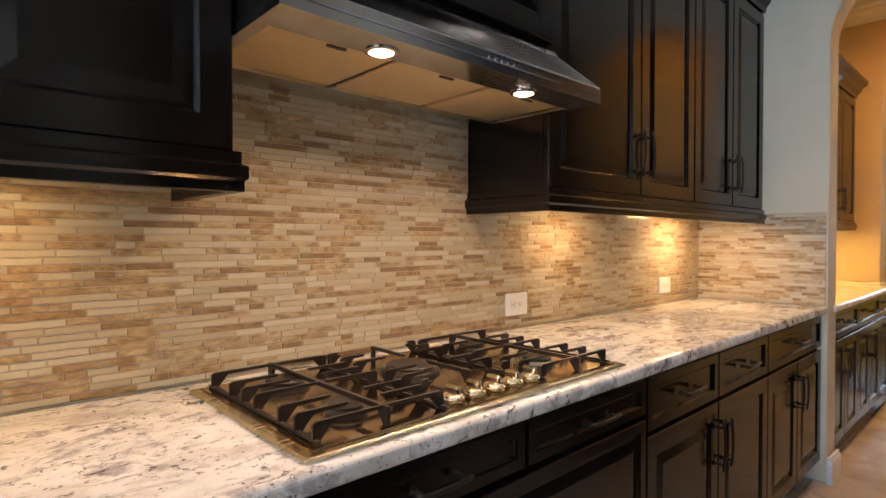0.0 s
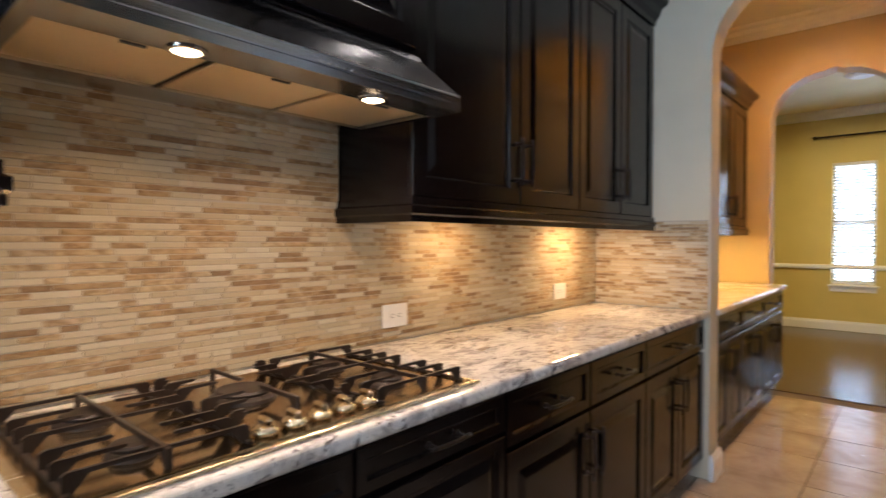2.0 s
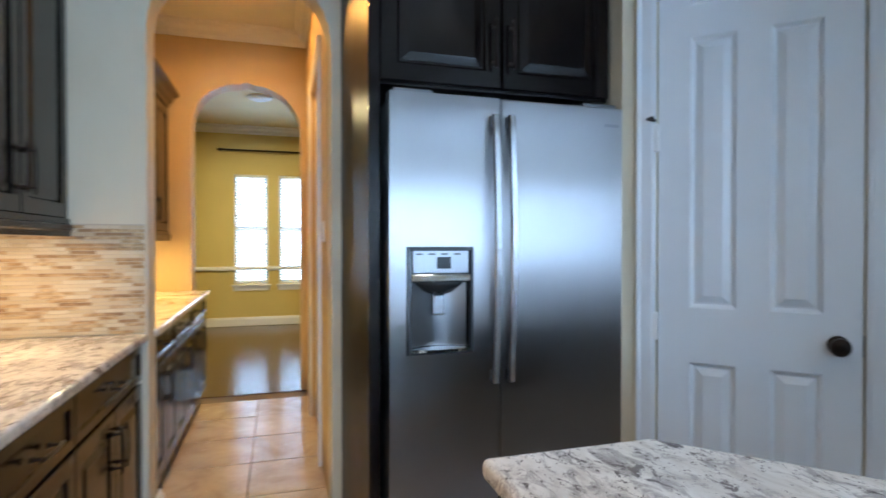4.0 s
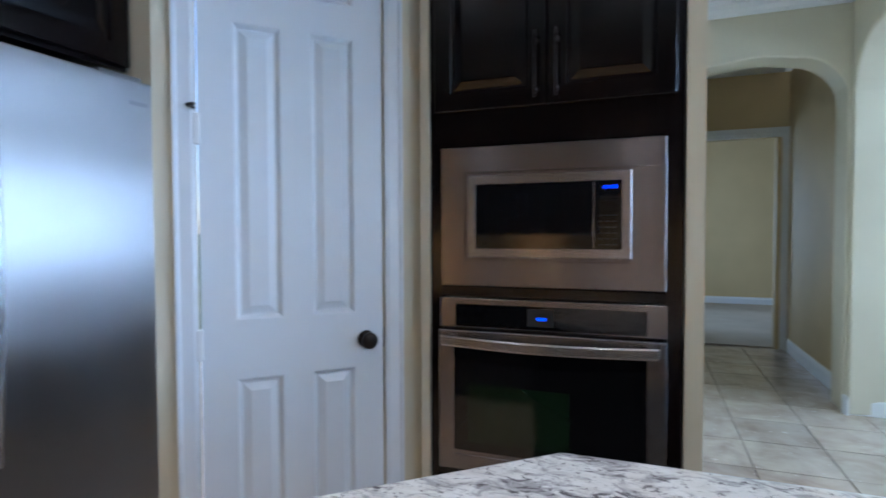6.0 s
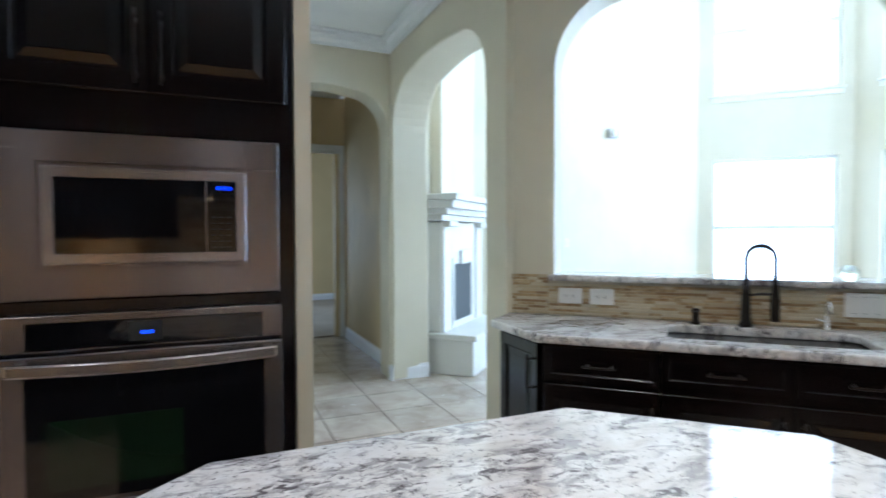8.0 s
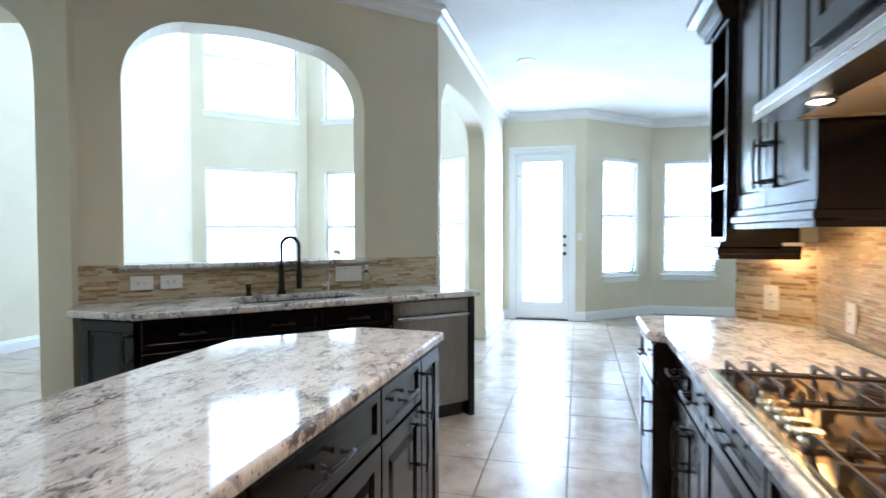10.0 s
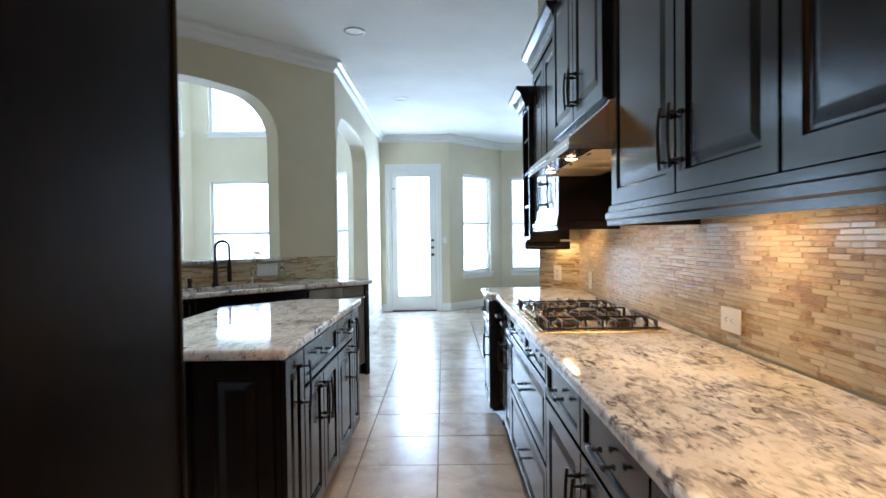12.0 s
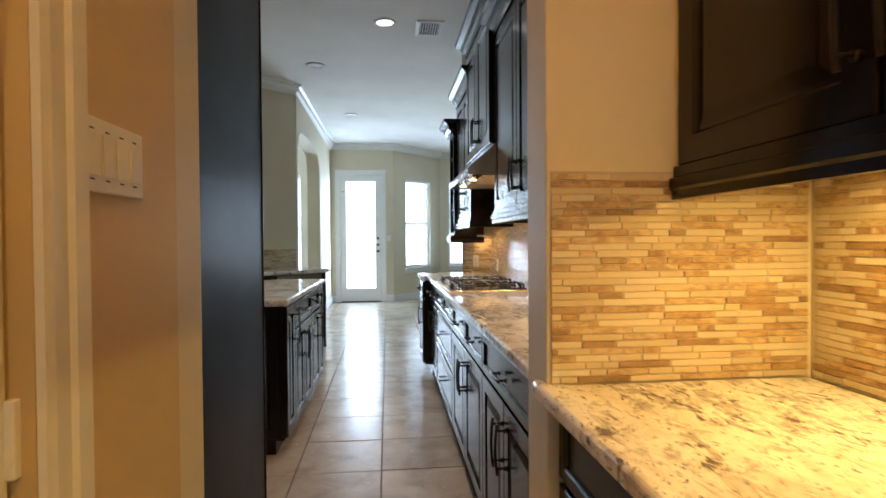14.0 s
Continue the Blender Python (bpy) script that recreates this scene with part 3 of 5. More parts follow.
def upper_unit(m, w, depth, z0, z1, doors, label, crown_h=0.13, rail=True, sides=(False, False), open_shelf=False, group="wall cabinets"):
    """A wall cabinet with doors, a moulded rail below and a crown on top."""
    c = thing("wall_cabinet", m, label, "wall cabinet", group)
    if open_shelf:
        part("side_panel", boxed(0.001, 0.02, 0.0, depth, z0, z1), WOOD, c)
        part("side_panel", boxed(w - 0.02, w - 0.001, 0.0, depth, z0, z1), WOOD, c)
        part("back", boxed(0.0203, w - 0.0203, depth - 0.015, depth, z0, z1), WOOD, c)
        part("top", boxed(0.0203, w - 0.0203, 0.0, depth - 0.0153, z1 - 0.03, z1), WOOD, c)
        part("bottom", boxed(0.0203, w - 0.0203, 0.0, depth - 0.0153, z0, z0 + 0.03), WOOD, c)
        for k in (1, 2, 3):
            z = z0 + (z1 - z0) * k / 4
            part("shelf", boxed(0.02, w - 0.02, 0.006, depth - 0.015, z, z + 0.018), WOOD, c)
    else:
        part("body", boxed(0.001, w - 0.001, 0.0, depth, z0, z1), WOOD, c)
        for a, b, side in doors:
            f = panel_front("door", c, a * w + 0.004, b * w - 0.004, z0 + 0.012, z1 - 0.03, WOOD, 0.06)
            if side:
                handle(f, b * w - 0.035 if side == "R" else a * w + 0.035, z0 + 0.17, 0.18, True)
    l, r = sides
    path = ([(0.0, depth)] if l else []) + [(0.0, -0.02), (w, -0.02)] + ([(w, depth)] if r else [])
    if rail:
        prof = [(0, 0.0), (0.008, 0.0), (0.008, -0.022), (0.018, -0.028), (0.018, -0.05), (0.012, -0.056), (0.012, -0.075), (-0.014, -0.075), (-0.014, 0.0)]
        part("light_rail", sweep(bmesh.new(), path, [(o, z0 + u + 0.01) for o, u in prof]), WOOD, c)
    if crown_h:
        k = crown_h
        prof = [(-0.02, 0), (0.006, 0), (0.01, 0.2 * k), (0.03, 0.4 * k), (0.042, 0.66 * k), (0.075, 0.8 * k), (0.08, k), (-0.02, k)]
        part("crown", sweep(bmesh.new(), path, [(o, z1 - 0.02 + u) for o, u in prof]), WOOD, c)
    return c


UD = 0.33
UB = 1.41
upper_unit(pose(-0.90, -UD, 0), 0.895, UD - 0.003, UB, 2.52, [(0, 0.5, "R"), (0.5, 1, "L")], "dark espresso wall cabinet with two raised-panel doors")
upper_unit(pose(-1.97, -UD, 0), 1.07, UD - 0.003, UB, 2.52, [(0, 0.55, "R"), (0.55, 1, "L")], "dark espresso wall cabinet with two raised-panel doors", sides=(True, False))
upper_unit(pose(-2.935, -UD - 0.03, 0), 0.96, UD + 0.027, 1.836, 2.70, [(0, 0.5, "R"), (0.5, 1, "L")], "dark espresso cabinet above the range hood", rail=False, sides=(True, True))
upper_unit(pose(-3.80, -UD, 0), 0.86, UD - 0.003, UB, 2.50, [(0, 0.5, "R"), (0.5, 1, "L")], "dark espresso wall cabinet beside the hood", sides=(False, True))
upper_unit(pose(-4.11, -UD - 0.05, 0), 0.31, UD - 0.04, 1.28, 2.27, [], "dark open shelf cabinet at the end of the run", sides=(True, True), open_shelf=True)
upper_unit(pose(0.178, -UD, 0), 1.04, UD - 0.003, UB - 0.01, 2.45, [(0, 0.5, "R"), (0.5, 1, "L")], "dark espresso wall cabinet in the butler's pantry")
upper_unit(pose(1.218, -UD, 0), 1.04, UD - 0.003, UB - 0.01, 2.45, [(0, 0.5, "R"), (0.5, 1, "L")], "dark espresso wall cabinet in the butler's pantry", sides=(False, True))

# ---- range hood ----
def range_hood(x0, x1):
    h = thing("range_hood", pose(x0, 0, 0), "brushed stainless steel range hood with two lit lamps", "range hood")
    w = x1 - x0
    zb, yf = 1.645, -0.52
    prof = [(-0.004, zb + 0.02), (yf, zb + 0.02), (yf, zb + 0.045), (-0.374, 1.815), (-0.362, 1.834), (-0.004, 1.834)]
    bm = bmesh.new()
    a = [bm.verts.new((0.002, y, z)) for y, z in prof]
    b = [bm.verts.new((w - 0.002, y, z)) for y, z in prof]
    n = len(prof)
    bm.faces.new(a)
    bm.faces.new(b[::-1])
    for i in range(n):
        bm.faces.new((a[i], b[i], b[(i + 1) % n], a[(i + 1) % n]))
    bmesh.ops.recalc_face_normals(bm, faces=bm.faces)
    softened(part("canopy", bm, STEEL_HOOD, h), 0.004, 2, 20)
    bm = bmesh.new()
    box(bm, 0.002, w - 0.002, yf, yf + 0.10, zb, zb + 0.019)
    box(bm, 0.002, w - 0.002, -0.13, -0.004, zb, zb + 0.019)
    box(bm, 0.002, 0.03, yf + 0.10, -0.13, zb, zb + 0.019)
    box(bm, w - 0.03, w - 0.002, yf + 0.10, -0.13, zb, zb + 0.019)
    part("lower_rim", bm, STEEL_HOOD, h)
    part("filter_recess", boxed(0.031, w - 0.031, yf + 0.101, -0.131, zb + 0.0165, zb + 0.0195), SLOT, h)
    fw = (w - 0.064) / 3
    for i in range(3):
        bm = bmesh.new()
        xa = 0.034 + i * (fw + 0.001)
        box(bm, xa, xa + fw - 0.016, yf + 0.104, -0.134, zb + 0.006, zb + 0.016, 0.003, 1)
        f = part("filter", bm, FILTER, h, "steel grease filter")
        part("latch", boxed(xa + fw / 2 - 0.022, xa + fw / 2 + 0.022, yf + 0.122, yf + 0.130, zb + 0.002, zb + 0.008), SLOT, f)
    for x in (0.265, 0.735):
        lens = part("lamp", lathe(bmesh.new(), [(0.026, 0.0), (0.026, -0.002), (0.02, -0.007), (0.008, -0.010)], (w * x, yf + 0.072, zb), "Z", 20), BULB, h, "lit halogen hood lamp")
        part("bezel", lathe(bmesh.new(), [(0.036, 0.001), (0.036, -0.003), (0.027, -0.004), (0.027, 0.001)], (w * x, yf + 0.072, zb), "Z", 24), CHROME, h)
    for i in range(5):
        part("button", lathe(bmesh.new(), [(0.0045, 0.002), (0.0045, -0.0015), (0.003, -0.0025)], (w * 0.52 + i * 0.022, yf, zb + 0.026), "Y", 12), CHROME, h)
    bm = bmesh.new()
    for k in range(7):
        box(bm, w - 0.004, w + 0.0006, -0.33 + k * 0.035, -0.31 + k * 0.035, 1.715, 1.795)
    part("vent_slots", bm, SLOT, h)
    return h


range_hood(-2.936, -1.948)
for x in (-2.682, -2.212):
    disc_lamp("hood_light", look((x, -0.447, 1.632), (x, -0.44, 0.9)), 0.05, 2.9, (1.0, 0.68, 0.38), 150)


# ---- cooktop ----
def cooktop(x0, y0):
    w, d = 0.95, 0.53
    c = thing("cooktop", pose(x0, y0, CT), "stainless gas cooktop with black cast-iron grates and five knobs", "cooktop")
    bm = boxed(0, w, 0, d, 0.001, 0.010)
    # rim steel tinted gold: the backsplash's reflection is put in its colour
    softened(part("tray", bm, make_steel("cooktop_rim_warm_reflection", (2, 160, 2), (0.78, 0.68, 0.48), 0.26), c), 0.004, 2)
    bm = boxed(0.02, w - 0.02, 0.02, d - 0.02, 0.0102, 0.013)
    # brown tint of the pan paints in the warm surroundings it mirrors
    part("pan", bm, make_steel("cooktop_pan_warm_reflection", (2, 160, 2), (0.48, 0.36, 0.22), 0.16), c)
    burners = [(0.16, 0.14, 0.034), (0.16, 0.385, 0.044), (0.455, 0.31, 0.062), (0.755, 0.15, 0.040), (0.755, 0.39, 0.040)]
    for x, y, r in burners:
        b = part("burner", lathe(bmesh.new(), [(r * 1.25, 0.0132), (r * 1.2, 0.02), (r, 0.026), (r * 0.9, 0.026)], (x, y, 0), "Z", 24), IRON, c)
        part("burner_cap", lathe(bmesh.new(), [(r * 0.98, 0.0262), (r, 0.032), (r * 0.9, 0.036), (r * 0.3, 0.037)], (x, y, 0), "Z", 24), IRON, b, "black burner cap")

    def slab(bm, pts, mid, half, across):
        """A blade: outline pts in (along, z), spread to both sides of mid."""
        sides = []
        for o in (-half, half):
            sides.append([bm.verts.new((mid + o, u, z) if across else (u, mid + o, z)) for u, z in pts])
        n = len(pts)
        fs = [bm.faces.new(sides[0]), bm.faces.new(sides[1][::-1])]
        for i in range(n):
            fs.append(bm.faces.new((sides[0][i], sides[1][i], sides[1][(i + 1) % n], sides[0][(i + 1) % n])))
        bmesh.ops.recalc_face_normals(bm, faces=fs)

    def lower(g, k=0.74):
        """Brings the grate nearer to the pan."""
        for v in g.data.vertices:
            v.co.z = 0.0135 + (v.co.z - 0.0135) * k
        return g

    def finger(bm, foot_x, tip_x, y):
        """A finger along x with a fin-shaped foot at its outer end."""
        s = 1 if tip_x > foot_x else -1
        slab(bm, [(foot_x, 0.0135), (foot_x + s * 0.012, 0.0135), (foot_x + s * 0.036, 0.050), (tip_x - s * 0.006, 0.052), (tip_x, 0.056), (tip_x - s * 0.004, 0.060), (foot_x + s * 0.008, 0.060), (foot_x, 0.054)], y, 0.0033, False)

    for a, b in ((0.035, 0.32), (w - 0.32, w - 0.035)):
        mid = (a + b) / 2
        bm = bmesh.new()
        slab(bm, [(0.03, 0.0135), (0.042, 0.0135), (0.06, 0.047), (0.475, 0.047), (0.49, 0.0135), (0.502, 0.0135), (0.502, 0.059), (0.03, 0.059)], mid, 0.0042, True)
        for x in (a + 0.004, b - 0.004):
            slab(bm, [(0.03, 0.0145), (0.502, 0.0145), (0.502, 0.022), (0.03, 0.022)], x, 0.004, True)
        for i, y in enumerate((0.045, 0.105, 0.165, 0.265, 0.325, 0.385, 0.485)):
            reach = 0.035 if y in (0.105, 0.165, 0.325, 0.385) else -0.004
            finger(bm, a, mid - reach, y)
            finger(bm, b, mid + reach, y)
        lower(part("grate", bm, IRON, c, "cast-iron grate"))
    bm = bmesh.new()
    a, b = 0.33, w - 0.33
    for x in (a + 0.004, b - 0.004):
        slab(bm, [(0.11, 0.0145), (0.502, 0.0145), (0.502, 0.022), (0.11, 0.022)], x, 0.004, True)
    for i, y in enumerate((0.13, 0.19, 0.25, 0.37, 0.43, 0.49)):
        reach = (0.115, 0.075, 0.05, 0.05, 0.075, 0.115)[i]
        finger(bm, a, w / 2 - reach, y)
        finger(bm, b, w / 2 + reach, y)
    slab(bm, [(0.36, 0.048), (0.49, 0.048), (0.49, 0.0135), (0.502, 0.0135), (0.502, 0.059), (0.35, 0.059)], w / 2, 0.004, True)
    slab(bm, [(0.12, 0.0135), (0.132, 0.0135), (0.15, 0.048), (0.26, 0.048), (0.27, 0.059), (0.12, 0.059)], w / 2, 0.004, True)
    lower(part("grate", bm, IRON, c, "cast-iron grate"))
    for i in range(5):
        kx, ky = 0.360 + i * 0.062, 0.058
        k = part("knob", lathe(bmesh.new(), [(0.024, 0.0132), (0.024, 0.017), (0.0255, 0.018), (0.0255, 0.023), (0.022, 0.028), (0.014, 0.033), (0.004, 0.034)], (kx, ky, 0), "Z", 24), KNOBGOLD, c, "polished metal knob", True)
        part("pointer", boxed(kx - 0.007, kx + 0.007, ky - 0.019, ky + 0.019, 0.028, 0.047, bevel=0.005), KNOBGOLD, k)
    return c


cooktop(-2.95, -0.632)


# ---- outlets ----
def cover_plate(name, m, gangs, label, switches=False, category="outlet", lying=False):
    w = 0.07 + 0.046 * (gangs - 1)
    h = 0.057
    if lying:
        m = m @ pose(0, 0, 0, 0, 90, 0)
        w, h = 0.086, 0.064
    c = thing(name, m, label, category)
    bm = boxed(-w / 2, w / 2, -0.007, -0.0005, -h, h, bevel=0.003)
    part("plate", bm, WHITEPLASTIC, c)
    for g in range(gangs):
        gx = (g - (gangs - 1) / 2) * 0.046
        if switches:
            s = part("rocker", boxed(gx - 0.016, gx + 0.016, -0.0105, -0.0072, -0.033, 0.033, bevel=0.0015), WHITEPLASTIC, c)
            for z in (0.038, -0.038):
                part("screw_slot", boxed(gx - 0.006, gx + 0.006, -0.0082, -0.0072, z - 0.0012, z + 0.0012), SLOT, c)
        else:
            part("insert", boxed(gx - 0.0165, gx + 0.0165, -0.0095, -0.0072, -0.034, 0.034, bevel=0.001), WHITEPLASTIC, c)
            for z in (0.018, -0.018):
                for u0, u1, v0, v1 in ((-0.007, -0.0045, -0.004, 0.005), (0.0045, 0.007, -0.004, 0.005), (-0.002, 0.002, -0.011, -0.007)):
                    part("slot", boxed(gx + u0, gx + u1, -0.0101, -0.0096, z + v0, z + v1), SLOT, c)
    return c


cover_plate("outlet", pose(-1.717, -0.0125, 1.008), 1, "white outlet plate lying sideways on the mosaic backsplash", lying=True)
cover_plate("outlet", pose(-0.47, -0.0125, 1.012), 1, "white outlet plate lying sideways on the mosaic backsplash", lying=True)
cover_plate("outlet", pose(-3.52, -0.0125, 1.01), 1, "white outlet plate near the end of the range wall")
cover_plate("outlet", pose(-3.985, -0.137, 1.03, 0, 0, 45), 1, "white outlet plate on the angled tile end")
ang = 135
for u, g, lab in ((0.353, 1, "white outlet plate lying sideways behind the sink"), (0.52, 1, "white outlet plate lying sideways behind the sink")):
    p = sink_pt(u, 0.013)
    cover_plate("outlet", pose(p[0], p[1], 1.024, 0, 0, ang), g, lab, lying=True)
p = sink_pt(1.72, 0.013)
cover_plate("light_switch", pose(p[0], p[1], 1.03, 0, 0, ang), 4, "white four-gang switch plate behind the sink", True, "light switch")
cover_plate("light_switch", pose(0.443, -1.46, 1.38, 0, 0, 180), 4, "white four-gang light switch plate on the tan wall", True, "light switch")
cover_plate("light_switch", pose(DOOR_X + 0.001, -0.98, 1.28, 0, 0, 90), 1, "white light switch beside the glazed door", True, "light switch")
cover_plate("light_switch", pose(-3.869, -6.62, 1.45, 0, 0, 90), 1, "white thermostat plate on the hall wall", True, "thermostat")
cover_plate("light_switch", pose(-3.869, -6.55, 1.22, 0, 0, 90), 1, "white light switch on the hall wall", True, "light switch")


# ---- refrigerator ----
def refrigerator():
    m = pose(-0.93, -1.568, 0, 0, 0, -90)
    f = thing("refrigerator", m, "stainless steel side-by-side refrigerator with a water dispenser", "refrigerator")
    W, H, seam = 0.91, 1.825, 0.398
    part("cabinet", boxed(0.004, W - 0.004, 0.065, 0.80, 0.03, H - 0.02), STEEL_DARK, f)
    part("toe_grille", boxed(0.01, W - 0.01, 0.04, 0.10, 0.0, 0.028), BLACK, f)
    d0, d1, z0, z1 = 0.058, 0.298, 0.935, 1.303
    bm = bmesh.new()
    for q in ((0.0, d0, 0.04, H), (d1, seam - 0.003, 0.04, H), (d0, d1, 0.04, z0), (d0, d1, z1, H)):
        box(bm, q[0], q[1], 0.0, 0.06, q[2], q[3])
    bmesh.ops.remove_doubles(bm, verts=bm.verts, dist=0.0004)
    left = part("freezer_door", bm, STEEL_FRIDGE, f)
    right = part("fridge_door", boxed(seam + 0.003, W, 0.0, 0.06, 0.04, H, bevel=0.006), STEEL_FRIDGE, f)
    part("hinge_cover", boxed(0.02, 0.16, 0.03, 0.16, H + 0.001, H + 0.02, bevel=0.004), STEEL_DARK, f)
    part("hinge_cover", boxed(W - 0.16, W - 0.02, 0.03, 0.16, H + 0.001, H + 0.02, bevel=0.004), STEEL_DARK, f)
    for p, x in ((left, seam - 0.030), (right, seam + 0.030)):
        pts = [(x, -0.030 - 0.026 * math.sin(math.pi * i / 10), 0.83 + 0.93 * i / 10) for i in range(11)]
        h = part("handle", flat_bar(bmesh.new(), pts, (1, 0, 0), 0.026, 0.020), STEEL_V, p, "long bowed flat steel handle")
        for z in (0.85, 1.74):
            part("handle_foot", boxed(x - 0.011, x + 0.011, -0.026, -0.0004, z - 0.02, z + 0.02, bevel=0.003), STEEL_DARK, h)
    mid = (d0 + d1) / 2
    disp = part("dispenser", rings(bmesh.new(), d0, d1, z0, z1, [(0.0, -0.001), (0.003, -0.009), (0.014, -0.010), (0.016, 0.0), (0.018, 0.055), (0.03, 0.058)]), DISP, left, "dark recessed water dispenser")
    part("control_panel", boxed(d0 + 0.020, d1 - 0.020, -0.006, 0.03, z1 - 0.092, z1 - 0.012, bevel=0.003), STEEL_DARK, disp, "pale steel control panel")
    part("display", boxed(mid - 0.015, mid + 0.035, -0.0072, -0.0062, z1 - 0.075, z1 - 0.035), DISP, disp)
    for k in range(4):
        part("key", boxed(d0 + 0.03 + k * 0.045, d0 + 0.055 + k * 0.045, -0.0070, -0.0062, z1 - 0.028, z1 - 0.022), SLOT, disp)
    part("panel_trim", boxed(d0 + 0.016, d1 - 0.016, -0.0125, 0.0, z1 - 0.118, z1 - 0.094, bevel=0.002), CHROME, disp)
    part("spout_hood", lathe(bmesh.new(), [(0.088, 0.0), (0.080, -0.012), (0.052, -0.036), (0.030, -0.045)], (mid, 0.030, z1 - 0.119), "Z", 24), DISP, disp, "", True)
    bm = bmesh.new()
    arc = [(d0 + 0.022 + (d1 - d0 - 0.044) * i / 10, 0.018 + 0.034 * math.sin(math.pi * i / 10)) for i in range(11)]
    lo = [bm.verts.new((x, y, z0 + 0.022)) for x, y in arc]
    hi = [bm.verts.new((x, y, z1 - 0.125)) for x, y in arc]
    for i in range(10):
        bm.faces.new((lo[i], lo[i + 1], hi[i + 1], hi[i]))
    part("recess_back", bm, STEEL_DARK, disp, "curved dark steel recess", True)
    part("paddle", boxed(mid - 0.024, mid + 0.024, 0.022, 0.034, z0 + 0.13, z1 - 0.165, bevel=0.006), OVEN_STRIP, disp)
    bm = prism(bmesh.new(), [(d0 + 0.012, 0.045), (d0 + 0.012, -0.008)] + [(d0 + 0.012 + (d1 - d0 - 0.024) * i / 8, -0.010 - 0.016 * math.sin(math.pi * i / 8)) for i in range(1, 8)] + [(d1 - 0.012, -0.008), (d1 - 0.012, 0.045)], z0 + 0.010, z0 + 0.020)
    part("drip_tray", bm, CHROME, disp, "bright drip tray edge")
    part("badge", boxed(W - 0.09, W - 0.03, -0.002, -0.0004, H - 0.075, H - 0.063), STEEL_DARK, right)
    return f


refrigerator()
# enclosure round the refrigerator
enc = thing("refrigerator_surround", pose(0, 0, 0), "dark espresso side panel beside the refrigerator", "cabinet panel")
part("side_panel", boxed(-0.86, -0.003, -1.548, -1.513, 0.0, 2.56, bevel=0.003), WOOD_PANEL, enc)
part("edge_strip", boxed(-0.872, -0.861, -1.549, -1.508, 0.0, 2.56, bevel=0.003), WOOD, enc)
upper_unit(pose(-0.83, -1.549, 0, 0, 0, -90), 0.915, 0.66, 1.872, 2.52, [(0, 0.5, "R"), (0.5, 1, "L")], "dark espresso cabinet above the refrigerator", rail=False)


# ---- pantry door ----
def six_panel_door(m, w, h, label):
    d = thing("door_pantry", m, label, "door", kind="structure")
    bm = bmesh.new()
    s, mu = 0.105, 0.10
    pw = (w - 2 * s - mu) / 2
    cols = [(0.0, s), (s + pw, s + pw + mu), (w - s, w)]
    for a, b in cols:
        box(bm, a, b, 0.0, 0.035, 0.008, h)
    zs = [(0.25, 0.886), (1.082, 2.054), (2.165, h - 0.11)]
    rails = [(0.008, zs[0][0]), (zs[0][1], zs[1][0]), (zs[1][1], zs[2][0]), (zs[2][1], h)]
    for a, b in ((s, s + pw), (s + pw + mu, w - s)):
        for z0, z1 in rails:
            box(bm, a, b, 0.0, 0.035, z0, z1)
    leaf = part("leaf", bm, DOORWHITE, d)
    for a, b in ((s, s + pw), (s + pw + mu, w - s)):
        for z0, z1 in zs:
            part("panel", rings(bmesh.new(), a, b, z0, z1, [(0.0, 0.0), (0.005, 0.003), (0.014, 0.016), (0.020, 0.016), (0.044, 0.003), (0.047, 0.003)]), DOORWHITE, leaf)
    k = part("knob", lathe(bmesh.new(), [(0.012, -0.002), (0.011, -0.02), (0.014, -0.026), (0.026, -0.036), (0.030, -0.048), (0.026, -0.060), (0.012, -0.066)], (w - 0.065, 0, 0.985), "Y", 24), BRONZE, d, "dark bronze door knob", True)
    part("rosette", lathe(bmesh.new(), [(0.031, -0.0005), (0.031, -0.005), (0.024, -0.008)], (w - 0.065, 0, 0.985), "Y", 24), BRONZE, d)
    part("strike", boxed(w + 0.001, w + 0.004, -0.001, 0.02, 0.95, 1.02), BRONZE, d)
    for z in (0.25, 1.01, 1.70, 2.25):
        part("hinge", boxed(-0.016, 0.004, -0.016, 0.002, z - 0.05, z + 0.05, bevel=0.003), TRIM, d, "white painted hinge")
    part("door_stop", tube(bmesh.new(), [(-0.012, -0.012, 1.765), (-0.03, -0.05, 1.765), (-0.012, -0.075, 1.763)], 0.006, 8), BRONZE, d, "dark hinge-pin door stop")
    return d


pw_ = (pb - pa).normalized()
d0 = pa + pw_ * 0.13
six_panel_door(pose(d0.x, d0.y, 0, 0, 0, -135), 0.61, 2.43, "white painted six-panel pantry door, closed")


